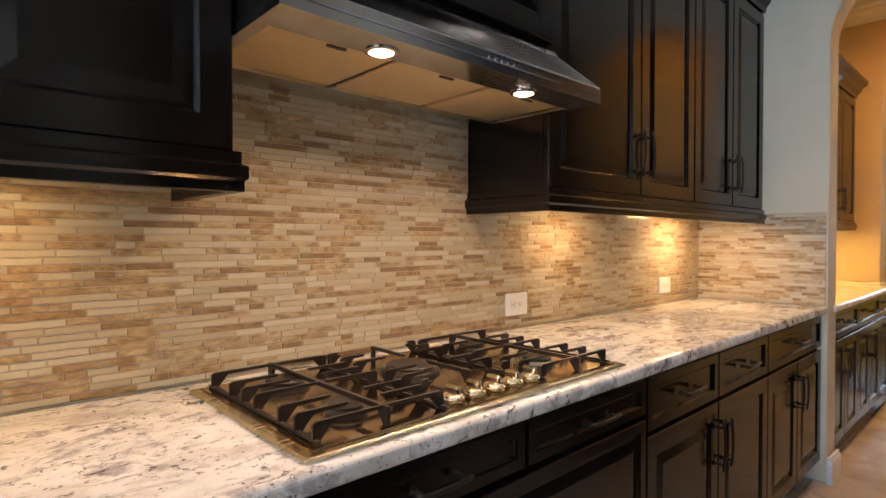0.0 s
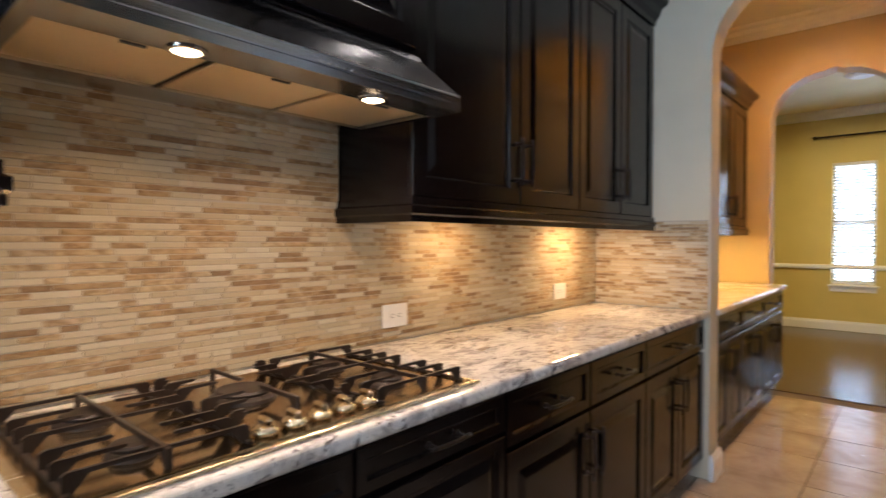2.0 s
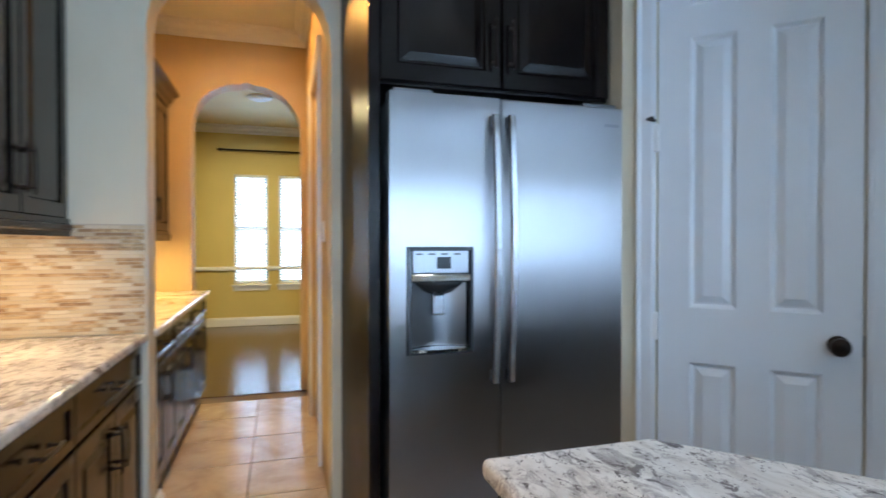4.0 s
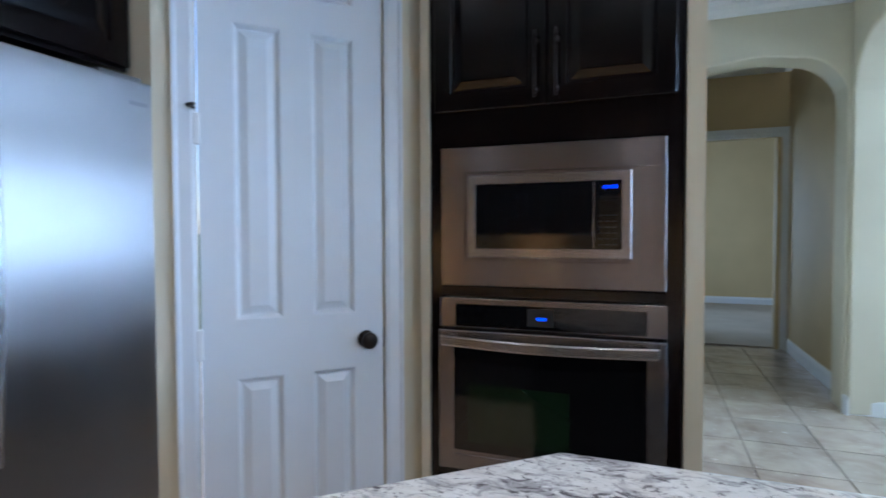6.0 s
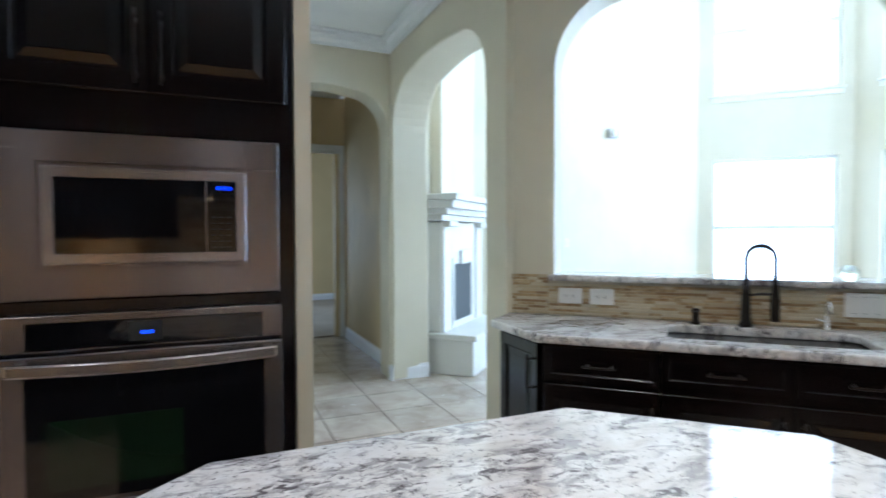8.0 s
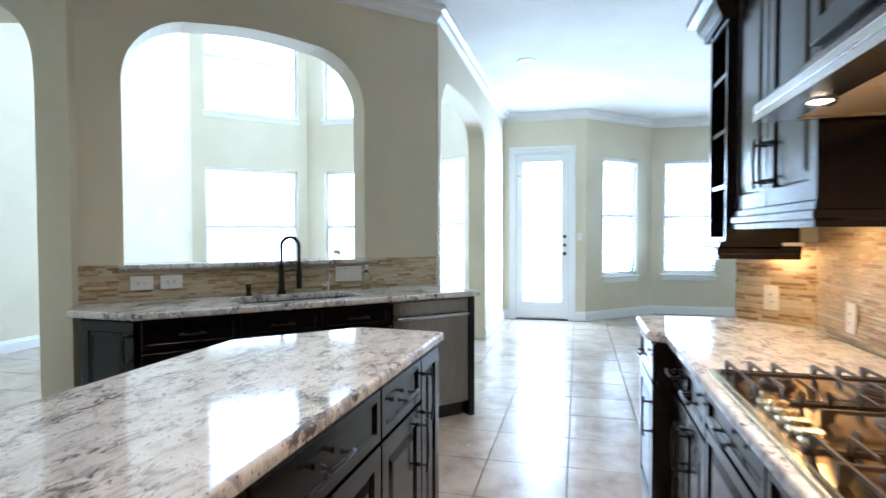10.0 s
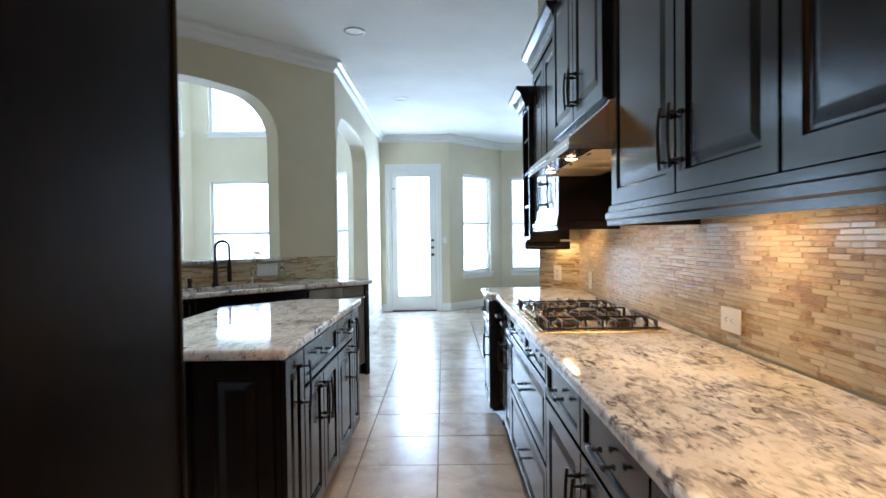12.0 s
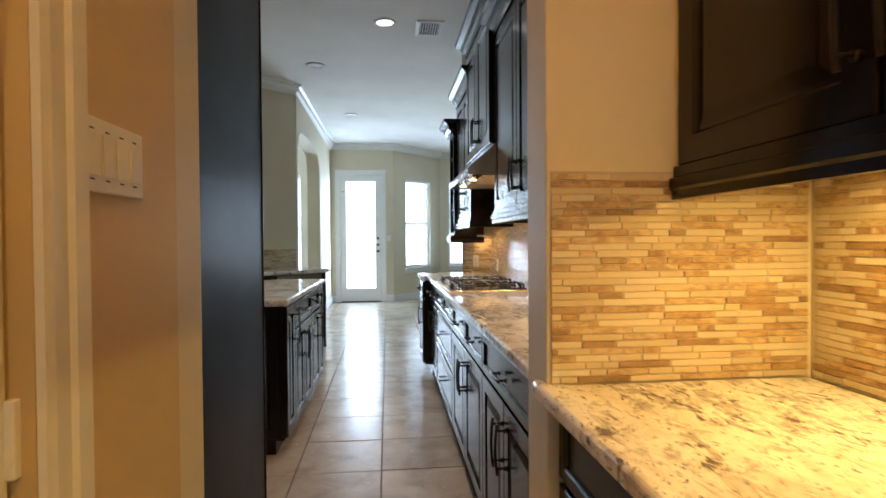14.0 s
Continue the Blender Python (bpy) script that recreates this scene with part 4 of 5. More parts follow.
def casing(m, w, h, name="door_casing", width=0.085, label="white moulded door casing", mat=None):
    """A moulded frame round an opening w wide and h high; local front is -y."""
    c = thing(name, m, label, "door casing", kind="structure")
    prof = [(0.0, 0.0), (0.0, -0.012), (0.015, -0.016), (0.05, -0.014), (0.058, -0.020), (width, -0.022), (width, 0.0)]
    for s, nm in ((0, "jamb_left"), (1, "jamb_right")):
        bm = bmesh.new()
        a = [bm.verts.new(((-o if s == 0 else w + o), y, 0.0)) for o, y in prof]
        b = [bm.verts.new(((-o if s == 0 else w + o), y, h + o)) for o, y in prof]
        for i in range(len(prof)):
            bm.faces.new((a[i], a[(i + 1) % len(prof)], b[(i + 1) % len(prof)], b[i]))
        bm.faces.new(a)
        bm.faces.new(b)
        bmesh.ops.recalc_face_normals(bm, faces=bm.faces)
        part(nm, bm, mat or TRIM, c)
    bm = bmesh.new()
    a = [bm.verts.new((-o, y, h + o)) for o, y in prof]
    b = [bm.verts.new((w + o, y, h + o)) for o, y in prof]
    for i in range(len(prof)):
        bm.faces.new((a[i], a[(i + 1) % len(prof)], b[(i + 1) % len(prof)], b[i]))
    bmesh.ops.recalc_face_normals(bm, faces=bm.faces)
    part("head", bm, mat or TRIM, c)
    return c


d1 = pa + pw_ * 0.122
casing(pose(d1.x, d1.y, 0, 0, 0, -135), 0.626, 2.443, width=0.066, mat=DOORWHITE)
casing(pose(1.521, -1.459, 0, 0, 0, 180), 0.88, 2.44, width=0.09, label="tan-lit door casing in the hall")
hd = thing("door_hall", pose(1.516, -1.49, 0, 0, 0, 180), "closed white hall door seen at its hinged edge", "door", kind="structure")
part("leaf", boxed(0.004, 0.866, 0.0, 0.035, 0.01, 2.43), TRIM, hd)
for z in (0.25, 1.0, 2.2):
    part("hinge", boxed(0.862, 0.885, -0.012, 0.002, z - 0.05, z + 0.05, bevel=0.002), TRIM, hd)
casing(pose(-2.675, -8.397, 0, 0, 0, 180), 1.12, 2.44, width=0.11)


# ---- oven tower ----
def oven_tower():
    m = pose(-1.612, -3.066, 0, 0, 0, 180)
    w = 0.858
    c = thing("oven_cabinet", m, "tall dark espresso cabinet housing two built-in ovens", "oven cabinet")
    part("side_panel", boxed(0.001, 0.05, 0, 0.62, 0.0, 2.56), WOOD, c)
    part("side_panel", boxed(w - 0.05, w - 0.001, 0, 0.62, 0.0, 2.56), WOOD, c)
    part("base_box", boxed(0.051, w - 0.051, 0, 0.62, 0.0, 0.50), WOOD, c)
    part("rail", boxed(0.051, w - 0.051, 0, 0.62, 1.139, 1.172), WOOD, c)
    part("top_box", boxed(0.051, w - 0.051, 0.0, 0.62, 1.678, 2.56), WOOD, c)
    part("back", boxed(0.051, w - 0.051, 0.60, 0.62, 0.501, 1.677), WOOD, c)
    for a, b, s in ((0.02, w / 2, "R"), (w / 2, w - 0.02, "L")):
        f = panel_front("door", c, a + 0.004, b - 0.004, 1.80, 2.53, WOOD, 0.06)
        handle(f, b - 0.035 if s == "R" else a + 0.035, 1.93, 0.22)
    f = panel_front("drawer", c, 0.024, w - 0.024, 0.12, 0.47, WOOD, 0.05)
    handle(f, w / 2, 0.30, 0.16, False)
    prof = [(-0.02, 0), (0.006, 0), (0.01, 0.03), (0.03, 0.05), (0.042, 0.085), (0.075, 0.10), (0.08, 0.13), (-0.02, 0.13)]
    part("crown", sweep(bmesh.new(), [(0, -0.02), (w, -0.02)], [(o, 2.54 + u) for o, u in prof]), WOOD, c)
    # microwave
    x0, x1, z0, z1 = 0.05, 0.806, 1.178, 1.670
    mw = thing("microwave", m, "built-in stainless steel microwave with a blue clock", "microwave")
    bm = rings(bmesh.new(), x0, x1, z0, z1, [(0.0, 0.0), (0.0, -0.018), (0.003, -0.021), (0.088, -0.021), (0.088, -0.012), (0.094, -0.012)])
    part("trim_kit", bm, STEEL_OVEN, mw)
    a, b, p, q = x0 + 0.096, x1 - 0.098, z0 + 0.098, z1 - 0.098
    part("gap", boxed(a - 0.001, b + 0.001, -0.008, 0.3, p - 0.001, q + 0.001), RUBBER, mw)
    dr = part("door", rings(bmesh.new(), a + 0.005, b - 0.005, p + 0.005, q - 0.005, [(0, -0.008), (0, -0.026), (0.003, -0.029), (0.030, -0.029), (0.032, -0.026), (0.034, -0.026)]), OVEN_STRIP, mw)
    part("window", boxed(a + 0.036, b - 0.125, -0.0272, -0.0262, p + 0.033, q - 0.035), BLACKGLASS, dr)
    part("keypad", boxed(b - 0.122, b - 0.036, -0.0273, -0.0262, p + 0.033, q - 0.035), BLACKGLASS, dr)
    for r in range(6):
        for k in range(3):
            part("key", boxed(b - 0.108 + k * 0.022, b - 0.096 + k * 0.022, -0.0276, -0.0273, p + 0.05 + r * 0.019, p + 0.053 + r * 0.019), DISP, dr)
    cl = bmesh.new()
    for k in range(5):
        xx = b - 0.092 + k * 0.0085 + (0.003 if k > 1 else 0)
        for u0, u1, v0, v1 in ((0.0, 0.005, 0.0, 0.0011), (0.0, 0.005, 0.0045, 0.0056), (0.0, 0.005, 0.009, 0.0101), (0.0, 0.0011, 0.0, 0.0101), (0.0039, 0.005, 0.0, 0.0101)):
            box(cl, xx + u0, xx + u1, -0.0279, -0.0274, q - 0.062 + v0, q - 0.062 + v1)
    part("clock", cl, BLUELED, dr, "blue glowing clock digits")
    # wall oven
    ov = thing("wall_oven", m, "built-in stainless steel wall oven with a dark glass door", "oven")
    z0, z1 = 0.505, 1.135
    x0, x1 = 0.045, 0.811
    part("chassis", boxed(x0 + 0.01, x1 - 0.01, 0.001, 0.55, z0, z1), RUBBER, ov)
    cp = part("control_panel", boxed(x0, x1, -0.022, 0.0, 1.028, z1, bevel=0.003), STEEL_OVEN, ov)
    part("panel_glass", boxed(x0 + 0.06, x1 - 0.06, -0.0235, -0.0222, 1.034, z1 - 0.022), BLACKGLASS, cp)
    part("display", boxed(x0 + 0.32, x0 + 0.41, -0.0241, -0.0236, 1.045, z1 - 0.03), RUBBER, cp)
    bm = bmesh.new()
    for k in range(5):
        box(bm, x0 + 0.352 + k * 0.007, x0 + 0.3566 + k * 0.007, -0.0246, -0.0242, 1.066, 1.076)
    part("clock", bm, BLUELED, cp, "small blue clock digits")
    bm = rings(bmesh.new(), x0, x1, z0 + 0.01, 1.020, [(0, -0.004), (0, -0.034), (0.004, -0.038), (0.058, -0.038), (0.060, -0.036)])
    dr = part("door", bm, STEEL_OVEN, ov)
    part("glass", boxed(x0 + 0.061, x1 - 0.061, -0.0385, -0.0355, z0 + 0.085, 0.962), BLACKGLASS, dr)
    part("inner_window", boxed(x0 + 0.11, x1 - 0.30, -0.0391, -0.0387, z0 + 0.12, 0.83), material("tinted_oven_window", (0.010, 0.022, 0.010), 0.08)[0], dr)
    hp = [(x0 + 0.025, -0.038, 0.99), (x0 + 0.028, -0.07, 0.99)] + [(x0 + 0.03 + (x1 - x0 - 0.06) * i / 8, -0.078 - 0.012 * math.sin(math.pi * i / 8), 0.99 - 0.008 * math.sin(math.pi * i / 8)) for i in range(9)] + [(x1 - 0.028, -0.07, 0.99), (x1 - 0.025, -0.038, 0.99)]
    part("handle", flat_bar(bmesh.new(), hp[1:-1], (0, 0, 1), 0.036, 0.016), OVEN_STRIP, dr, "bowed flat steel handle")
    for x in (x0 + 0.045, x1 - 0.045):
        part("handle_foot", boxed(x - 0.012, x + 0.012, -0.074, -0.0385, 0.977, 1.0, bevel=0.003), STEEL_DARK, dr)


oven_tower()
tagged(finish("oven_cabinet_filler", boxed(-1.613, -1.58, -3.70, -3.05, 0, 2.56), WALL), "cream painted wall filler beside the oven cabinet", "wall filler", kind="structure")


# ---- island ----
ISL = [(-1.765, -1.575), (-1.765, -1.945), (-2.195, -2.335), (-3.06, -2.335), (-3.455, -1.945), (-3.43, -1.555)]
worktop("countertop", ISL, "grey and white granite countertop of the kitchen island")


def island():
    c = thing("kitchen_island", pose(0, 0, 0), "dark espresso kitchen island with clipped corners", "kitchen island")
    k = [(-1.805, -1.610), (-1.805, -1.925), (-2.21, -2.295), (-3.045, -2.295), (-3.415, -1.925), (-3.395, -1.590)]
    part("body", prism(bmesh.new(), k, 0.10, 0.872), WOOD, c)
    t = [(-1.86, -1.67), (-1.86, -1.90), (-2.22, -2.24), (-3.03, -2.24), (-3.36, -1.90), (-3.34, -1.65)]
    part("toe_kick", prism(bmesh.new(), t, 0.0, 0.1), WOOD, c)
    cx, cy = sum(p[0] for p in k) / 6, sum(p[1] for p in k) / 6

    def face(i, j, fronts):
        """Puts doors and drawers on the side from corner i to corner j."""
        a, b = Vector(k[i]), Vector(k[j])
        rz = math.degrees(math.atan2((b - a).y, (b - a).x))
        L = (b - a).length
        for kind, u0, u1, z0, z1, side in fronts:
            f = panel_front(kind, c, u0 * L + 0.004, u1 * L - 0.004, z0, z1, WOOD, 0.03 if kind == "drawer" else 0.055)
            f.matrix_basis = pose(a.x, a.y, 0, 0, 0, rz) @ Matrix.Translation((0, -0.02, 0))
            if side == "H":
                handle(f, (u0 + u1) / 2 * L, (z0 + z1) / 2, 0.14, False)
            elif side:
                handle(f, u1 * L - 0.035 if side == "R" else u0 * L + 0.035, z1 - 0.14, 0.20)

    full = (0.115, 0.862)
    face(0, 5, [("door", 0.0, 0.16, *full, "R"), ("drawer", 0.16, 0.58, *DR, "H"), ("door", 0.16, 0.37, 0.115, 0.69, "R"), ("door", 0.37, 0.58, 0.115, 0.69, "L"),
                ("drawer", 0.58, 0.84, *DR, "H"), ("door", 0.58, 0.84, 0.115, 0.69, "R"), ("door", 0.84, 1.0, *full, "L")])
    face(1, 0, [("panel", 0.06, 0.94, *full, "")])
    face(2, 1, [("door", 0.05, 0.95, *full, "R")])
    face(5, 4, [("panel", 0.06, 0.94, *full, "")])
    face(4, 3, [("panel", 0.05, 0.95, *full, "")])
    face(3, 2, [("panel", 0.03, 0.5, *full, ""), ("panel", 0.5, 0.97, *full, "")])


island()


# ---- sink run ----
SF = 0.60                 # cabinet depth from the sink wall
sm = lambda u, d: pose(*sink_pt(u, d), 0, 0, 0, 135)


def sink_unit(u0, u1, label, drawers, doors):
    w = u1 - u0
    return base_unit(sm(u0, SF), w, SF - 0.01, label, [(a * w, b * w, z0, z1) for a, b, z0, z1 in drawers], [(a * w, b * w, s) for a, b, s in doors], "sink run cabinets")


sink_unit(0.32, 0.82, "dark espresso base cabinet beside the sink", [(0, 1, *DR)], [(0, 1, "R")])
sink_unit(0.82, 1.785, "dark espresso sink cabinet with two doors", [(0, 0.5, 0.72, 0.862), (0.5, 1, 0.72, 0.862)], [(0, 0.5, "R"), (0.5, 1, "L")])
# angled end cabinet towards the hall
ea, eb = Vector(sink_pt(0.04, 0.30)), Vector(sink_pt(0.315, SF))
ec = thing("base_cabinet", pose(0, 0, 0), "dark espresso angled end cabinet of the sink run", "base cabinet", "sink run cabinets")
part("body", prism(bmesh.new(), [sink_pt(0.04, 0.012), sink_pt(0.04, 0.30), sink_pt(0.317, SF), sink_pt(0.317, 0.012)], 0.1, 0.872), WOOD, ec)
part("toe_kick", prism(bmesh.new(), [sink_pt(0.09, 0.012), sink_pt(0.09, 0.27), sink_pt(0.317, 0.53), sink_pt(0.317, 0.012)], 0.0, 0.098), WOOD, ec)
f = panel_front("door", ec, 0.02, (eb - ea).length - 0.015, 0.115, 0.862, WOOD)
f.matrix_basis = pose(ea.x, ea.y, 0, 0, 0, math.degrees(math.atan2((eb - ea).y, (eb - ea).x))) @ Matrix.Translation((0, -0.02, 0))
handle(f, (eb - ea).length - 0.05, 0.72, 0.18)
part("end_panel", prism(bmesh.new(), [sink_pt(2.41, 0.012), sink_pt(2.41, SF + 0.02), sink_pt(2.455, SF + 0.02), sink_pt(2.455, 0.012)], 0.0, 0.872), WOOD,
     thing("cabinet_end_panel", pose(0, 0, 0), "dark espresso end panel beside the dishwasher", "cabinet panel"))


def dishwasher():
    d = thing("dishwasher", sm(1.79, SF), "stainless steel dishwasher under the granite counter", "dishwasher")
    w = 0.61
    part("tub", boxed(0.006, w - 0.006, 0.02, 0.56, 0.10, 0.866), STEEL_DARK, d)
    fr = part("door", boxed(0.004, w - 0.004, -0.022, 0.018, 0.115, 0.866, bevel=0.006), STEEL_DW, d)
    part("toe_panel", boxed(0.006, w - 0.006, 0.05, 0.07, 0.0, 0.098), BLACK, d)
    pts = [(0.03, -0.022, 0.755), (0.032, -0.055, 0.755)] + [(0.035 + (w - 0.07) * i / 6, -0.062, 0.755) for i in range(7)] + [(w - 0.032, -0.055, 0.755), (w - 0.03, -0.022, 0.755)]
    part("handle", tube(bmesh.new(), pts, 0.013, 10), STEEL_H, fr, "steel bar handle", True)


dishwasher()

# counter with the sink cut out
S0, S1, SD0, SD1 = 0.85, 1.63, 0.135, 0.52


def sink_counter():
    outer = [sink_pt(0.0, 0.013), sink_pt(-0.02, 0.31), sink_pt(0.29, 0.645), sink_pt(2.49, 0.645), sink_pt(2.49, 0.013)]
    bm = bmesh.new()
    n = 6
    inner = []
    r = 0.07
    for cu, cd, a0 in ((S1 - r, SD1 - r, 0), (S0 + r, SD1 - r, 90), (S0 + r, SD0 + r, 180), (S1 - r, SD0 + r, 270)):
        for i in range(n + 1):
            a = radians(a0 + 90 * i / n)
            inner.append(sink_pt(cu + r * math.cos(a), cd + r * math.sin(a)))
    edges = []
    for loop in (outer, inner):
        vs = [bm.verts.new((x, y, 0.874)) for x, y in loop]
        edges += [bm.edges.new((vs[i], vs[(i + 1) % len(vs)])) for i in range(len(vs))]
    bmesh.ops.triangle_fill(bm, use_beauty=True, edges=edges)
    ex = bmesh.ops.extrude_face_region(bm, geom=bm.faces[:])
    bmesh.ops.translate(bm, vec=(0, 0, CT - 0.874), verts=[v for v in ex["geom"] if isinstance(v, bmesh.types.BMVert)])
    bmesh.ops.recalc_face_normals(bm, faces=bm.faces)
    ob = softened(finish("countertop", bm, GRANITE), 0.012, 3, 60)
    tagged(ob, "granite countertop round the double sink", "countertop")


sink_counter()


def double_sink():
    s = thing("sink", sm(0, 0), "double-bowl stainless steel undermount sink", "sink")
    for k, (a, b) in enumerate(((S0 - 0.012, 1.215), (1.235, S1 + 0.012))):
        bm = bmesh.new()
        z1, z0, t = 0.872, 0.70, 0.02
        prev = None
        for ins, z in ((-0.006, z1), (0.0, z1), (0.012, z0 + 0.03), (0.04, z0), (0.10, z0 - 0.004)):
            q = [bm.verts.new(p) for p in ((a + ins, -(SD1 + 0.012) + ins, z), (b - ins, -(SD1 + 0.012) + ins, z), (b - ins, -(SD0 - 0.012) - ins, z), (a + ins, -(SD0 - 0.012) - ins, z))]
            if prev:
                for i in range(4):
                    bm.faces.new((prev[i], prev[(i + 1) % 4], q[(i + 1) % 4], q[i]))
            prev = q
        bm.faces.new(prev)
        bowl = part("bowl", bm, STEEL_H, s)
        bowl.modifiers.new("wall", "SOLIDIFY").thickness = -0.002
        part("drain", lathe(bmesh.new(), [(0.04, 0.698), (0.04, 0.702), (0.03, 0.700)], ((a + b) / 2, -(SD0 + SD1) / 2, 0), "Z", 20), CHROME, s)


double_sink()


def faucet():
    c = thing("faucet", sm(1.20, 0.085) @ pose(0, 0, CT, 0, 0, 90), "dark bronze spring-neck kitchen faucet", "faucet")
    part("base", lathe(bmesh.new(), [(0.030, 0.0), (0.030, 0.012), (0.022, 0.03), (0.019, 0.16), (0.016, 0.20)], (0, 0, 0), "Z", 20), BRONZE, c, "", True)
    R = 0.062
    pts = [(0, 0, 0.19 + 0.02 * i) for i in range(8)] + [(0, -R + R * math.cos(math.pi * i / 12), 0.33 + R * math.sin(math.pi * i / 12)) for i in range(13)] + [(0, -2 * R, 0.33 - 0.02 * i) for i in range(1, 8)]
    part("hose", tube(bmesh.new(), pts, 0.0095, 8), BRONZE, c, "", True)
    coil = []
    P = [Vector(p) for p in pts]
    L = [0.0]
    for a, b in zip(P, P[1:]):
        L.append(L[-1] + (b - a).length)
    turns = 34
    for i in range(turns * 8 + 1):
        s = L[-1] * i / (turns * 8)
        j = max(k for k in range(len(L)) if L[k] <= s + 1e-9)
        j = min(j, len(P) - 2)
        q = P[j].lerp(P[j + 1], (s - L[j]) / max(1e-6, L[j + 1] - L[j]))
        d = (P[j + 1] - P[j]).normalized()
        u = Vector((1, 0, 0))
        v = d.cross(u)
        a = 2 * math.pi * i / 8
        coil.append(q + 0.0125 * (math.cos(a) * u + math.sin(a) * v))
    part("spring", tube(bmesh.new(), coil, 0.0034, 5), BRONZE, c, "coiled dark spring", True)
    part("spray_head", lathe(bmesh.new(), [(0.018, 0.03), (0.020, 0.05), (0.020, 0.13), (0.014, 0.20), (0.010, 0.21)], (0, -2 * R, 0), "Z", 18), BRONZE, c, "", True)
    part("holder", tube(bmesh.new(), [(0, 0, 0.15), (0, -R, 0.16), (0, -2 * R + 0.02, 0.16)], 0.006, 8), BRONZE, c)
    part("lever", tube(bmesh.new(), [(0.018, 0, 0.06), (0.05, 0, 0.07), (0.09, -0.01, 0.085)], 0.006, 8), BRONZE, c, "", True)


faucet()
t = thing("small_faucet", sm(1.53, 0.085) @ Matrix.Translation((0, 0, CT)), "small chrome filtered-water tap beside the sink", "faucet")
part("base", lathe(bmesh.new(), [(0.022, 0.0), (0.022, 0.01), (0.012, 0.02), (0.010, 0.07)], (0, 0, 0), "Z", 16), CHROME, t, "", True)
part("spout", tube(bmesh.new(), [(0, 0, 0.06), (0, 0, 0.10)] + [(0, -0.035 + 0.035 * math.cos(math.pi * i / 8), 0.10 + 0.035 * math.sin(math.pi * i / 8)) for i in range(1, 9)] + [(0, -0.07, 0.085)], 0.006, 8), CHROME, t, "", True)
part("lever", tube(bmesh.new(), [(-0.012, 0, 0.045), (-0.045, -0.005, 0.055)], 0.005, 8), CHROME, t)
t = thing("soap_dispenser", sm(0.98, 0.085) @ Matrix.Translation((0, 0, CT)), "short dark bronze soap dispenser beside the sink", "soap dispenser")
part("body", lathe(bmesh.new(), [(0.022, 0.0), (0.022, 0.008), (0.016, 0.015), (0.016, 0.06), (0.020, 0.065), (0.018, 0.078)], (0, 0, 0), "Z", 16), BRONZE, t, "", True)
part("nozzle", tube(bmesh.new(), [(0, 0, 0.066), (0, -0.05, 0.062)], 0.006, 8), BRONZE, t)
t = thing("soap_bottle", sm(1.83, 0.09) @ Matrix.Translation((0, 0, CT)), "clear plastic soap bottle with a pump", "soap bottle")
part("bottle", lathe(bmesh.new(), [(0.032, 0.001), (0.034, 0.01), (0.034, 0.10), (0.024, 0.125), (0.012, 0.135), (0.012, 0.145)], (0, 0, 0), "Z", 20), SOAP, t, "", True)
part("pump", tube(bmesh.new(), [(0, 0, 0.145), (0, 0, 0.175), (0, -0.035, 0.172)], 0.006, 8), WHITEPLASTIC, t)
# ledge of the pass-through
bm = prism(bmesh.new(), [sink_pt(OPEN_U0 - 0.03, 0.045), sink_pt(OPEN_U1 + 0.03, 0.045), sink_pt(OPEN_U1 + 0.03, -0.27), sink_pt(OPEN_U0 - 0.03, -0.27)][::-1], 1.106, 1.14)
tagged(softened(finish("pass_through_ledge", bm, GRANITE), 0.012, 3), "grey granite ledge of the arched pass-through", "ledge")
t = thing("glass_jar", sm(1.66, -0.08) @ Matrix.Translation((0, 0, 1.14)), "small clear glass jar standing on the granite ledge", "jar")
part("jar", lathe(bmesh.new(), [(0.03, 0.0), (0.034, 0.01), (0.034, 0.05), (0.022, 0.065), (0.022, 0.07)], (0, 0, 0), "Z", 16), SOAP, t, "", True)


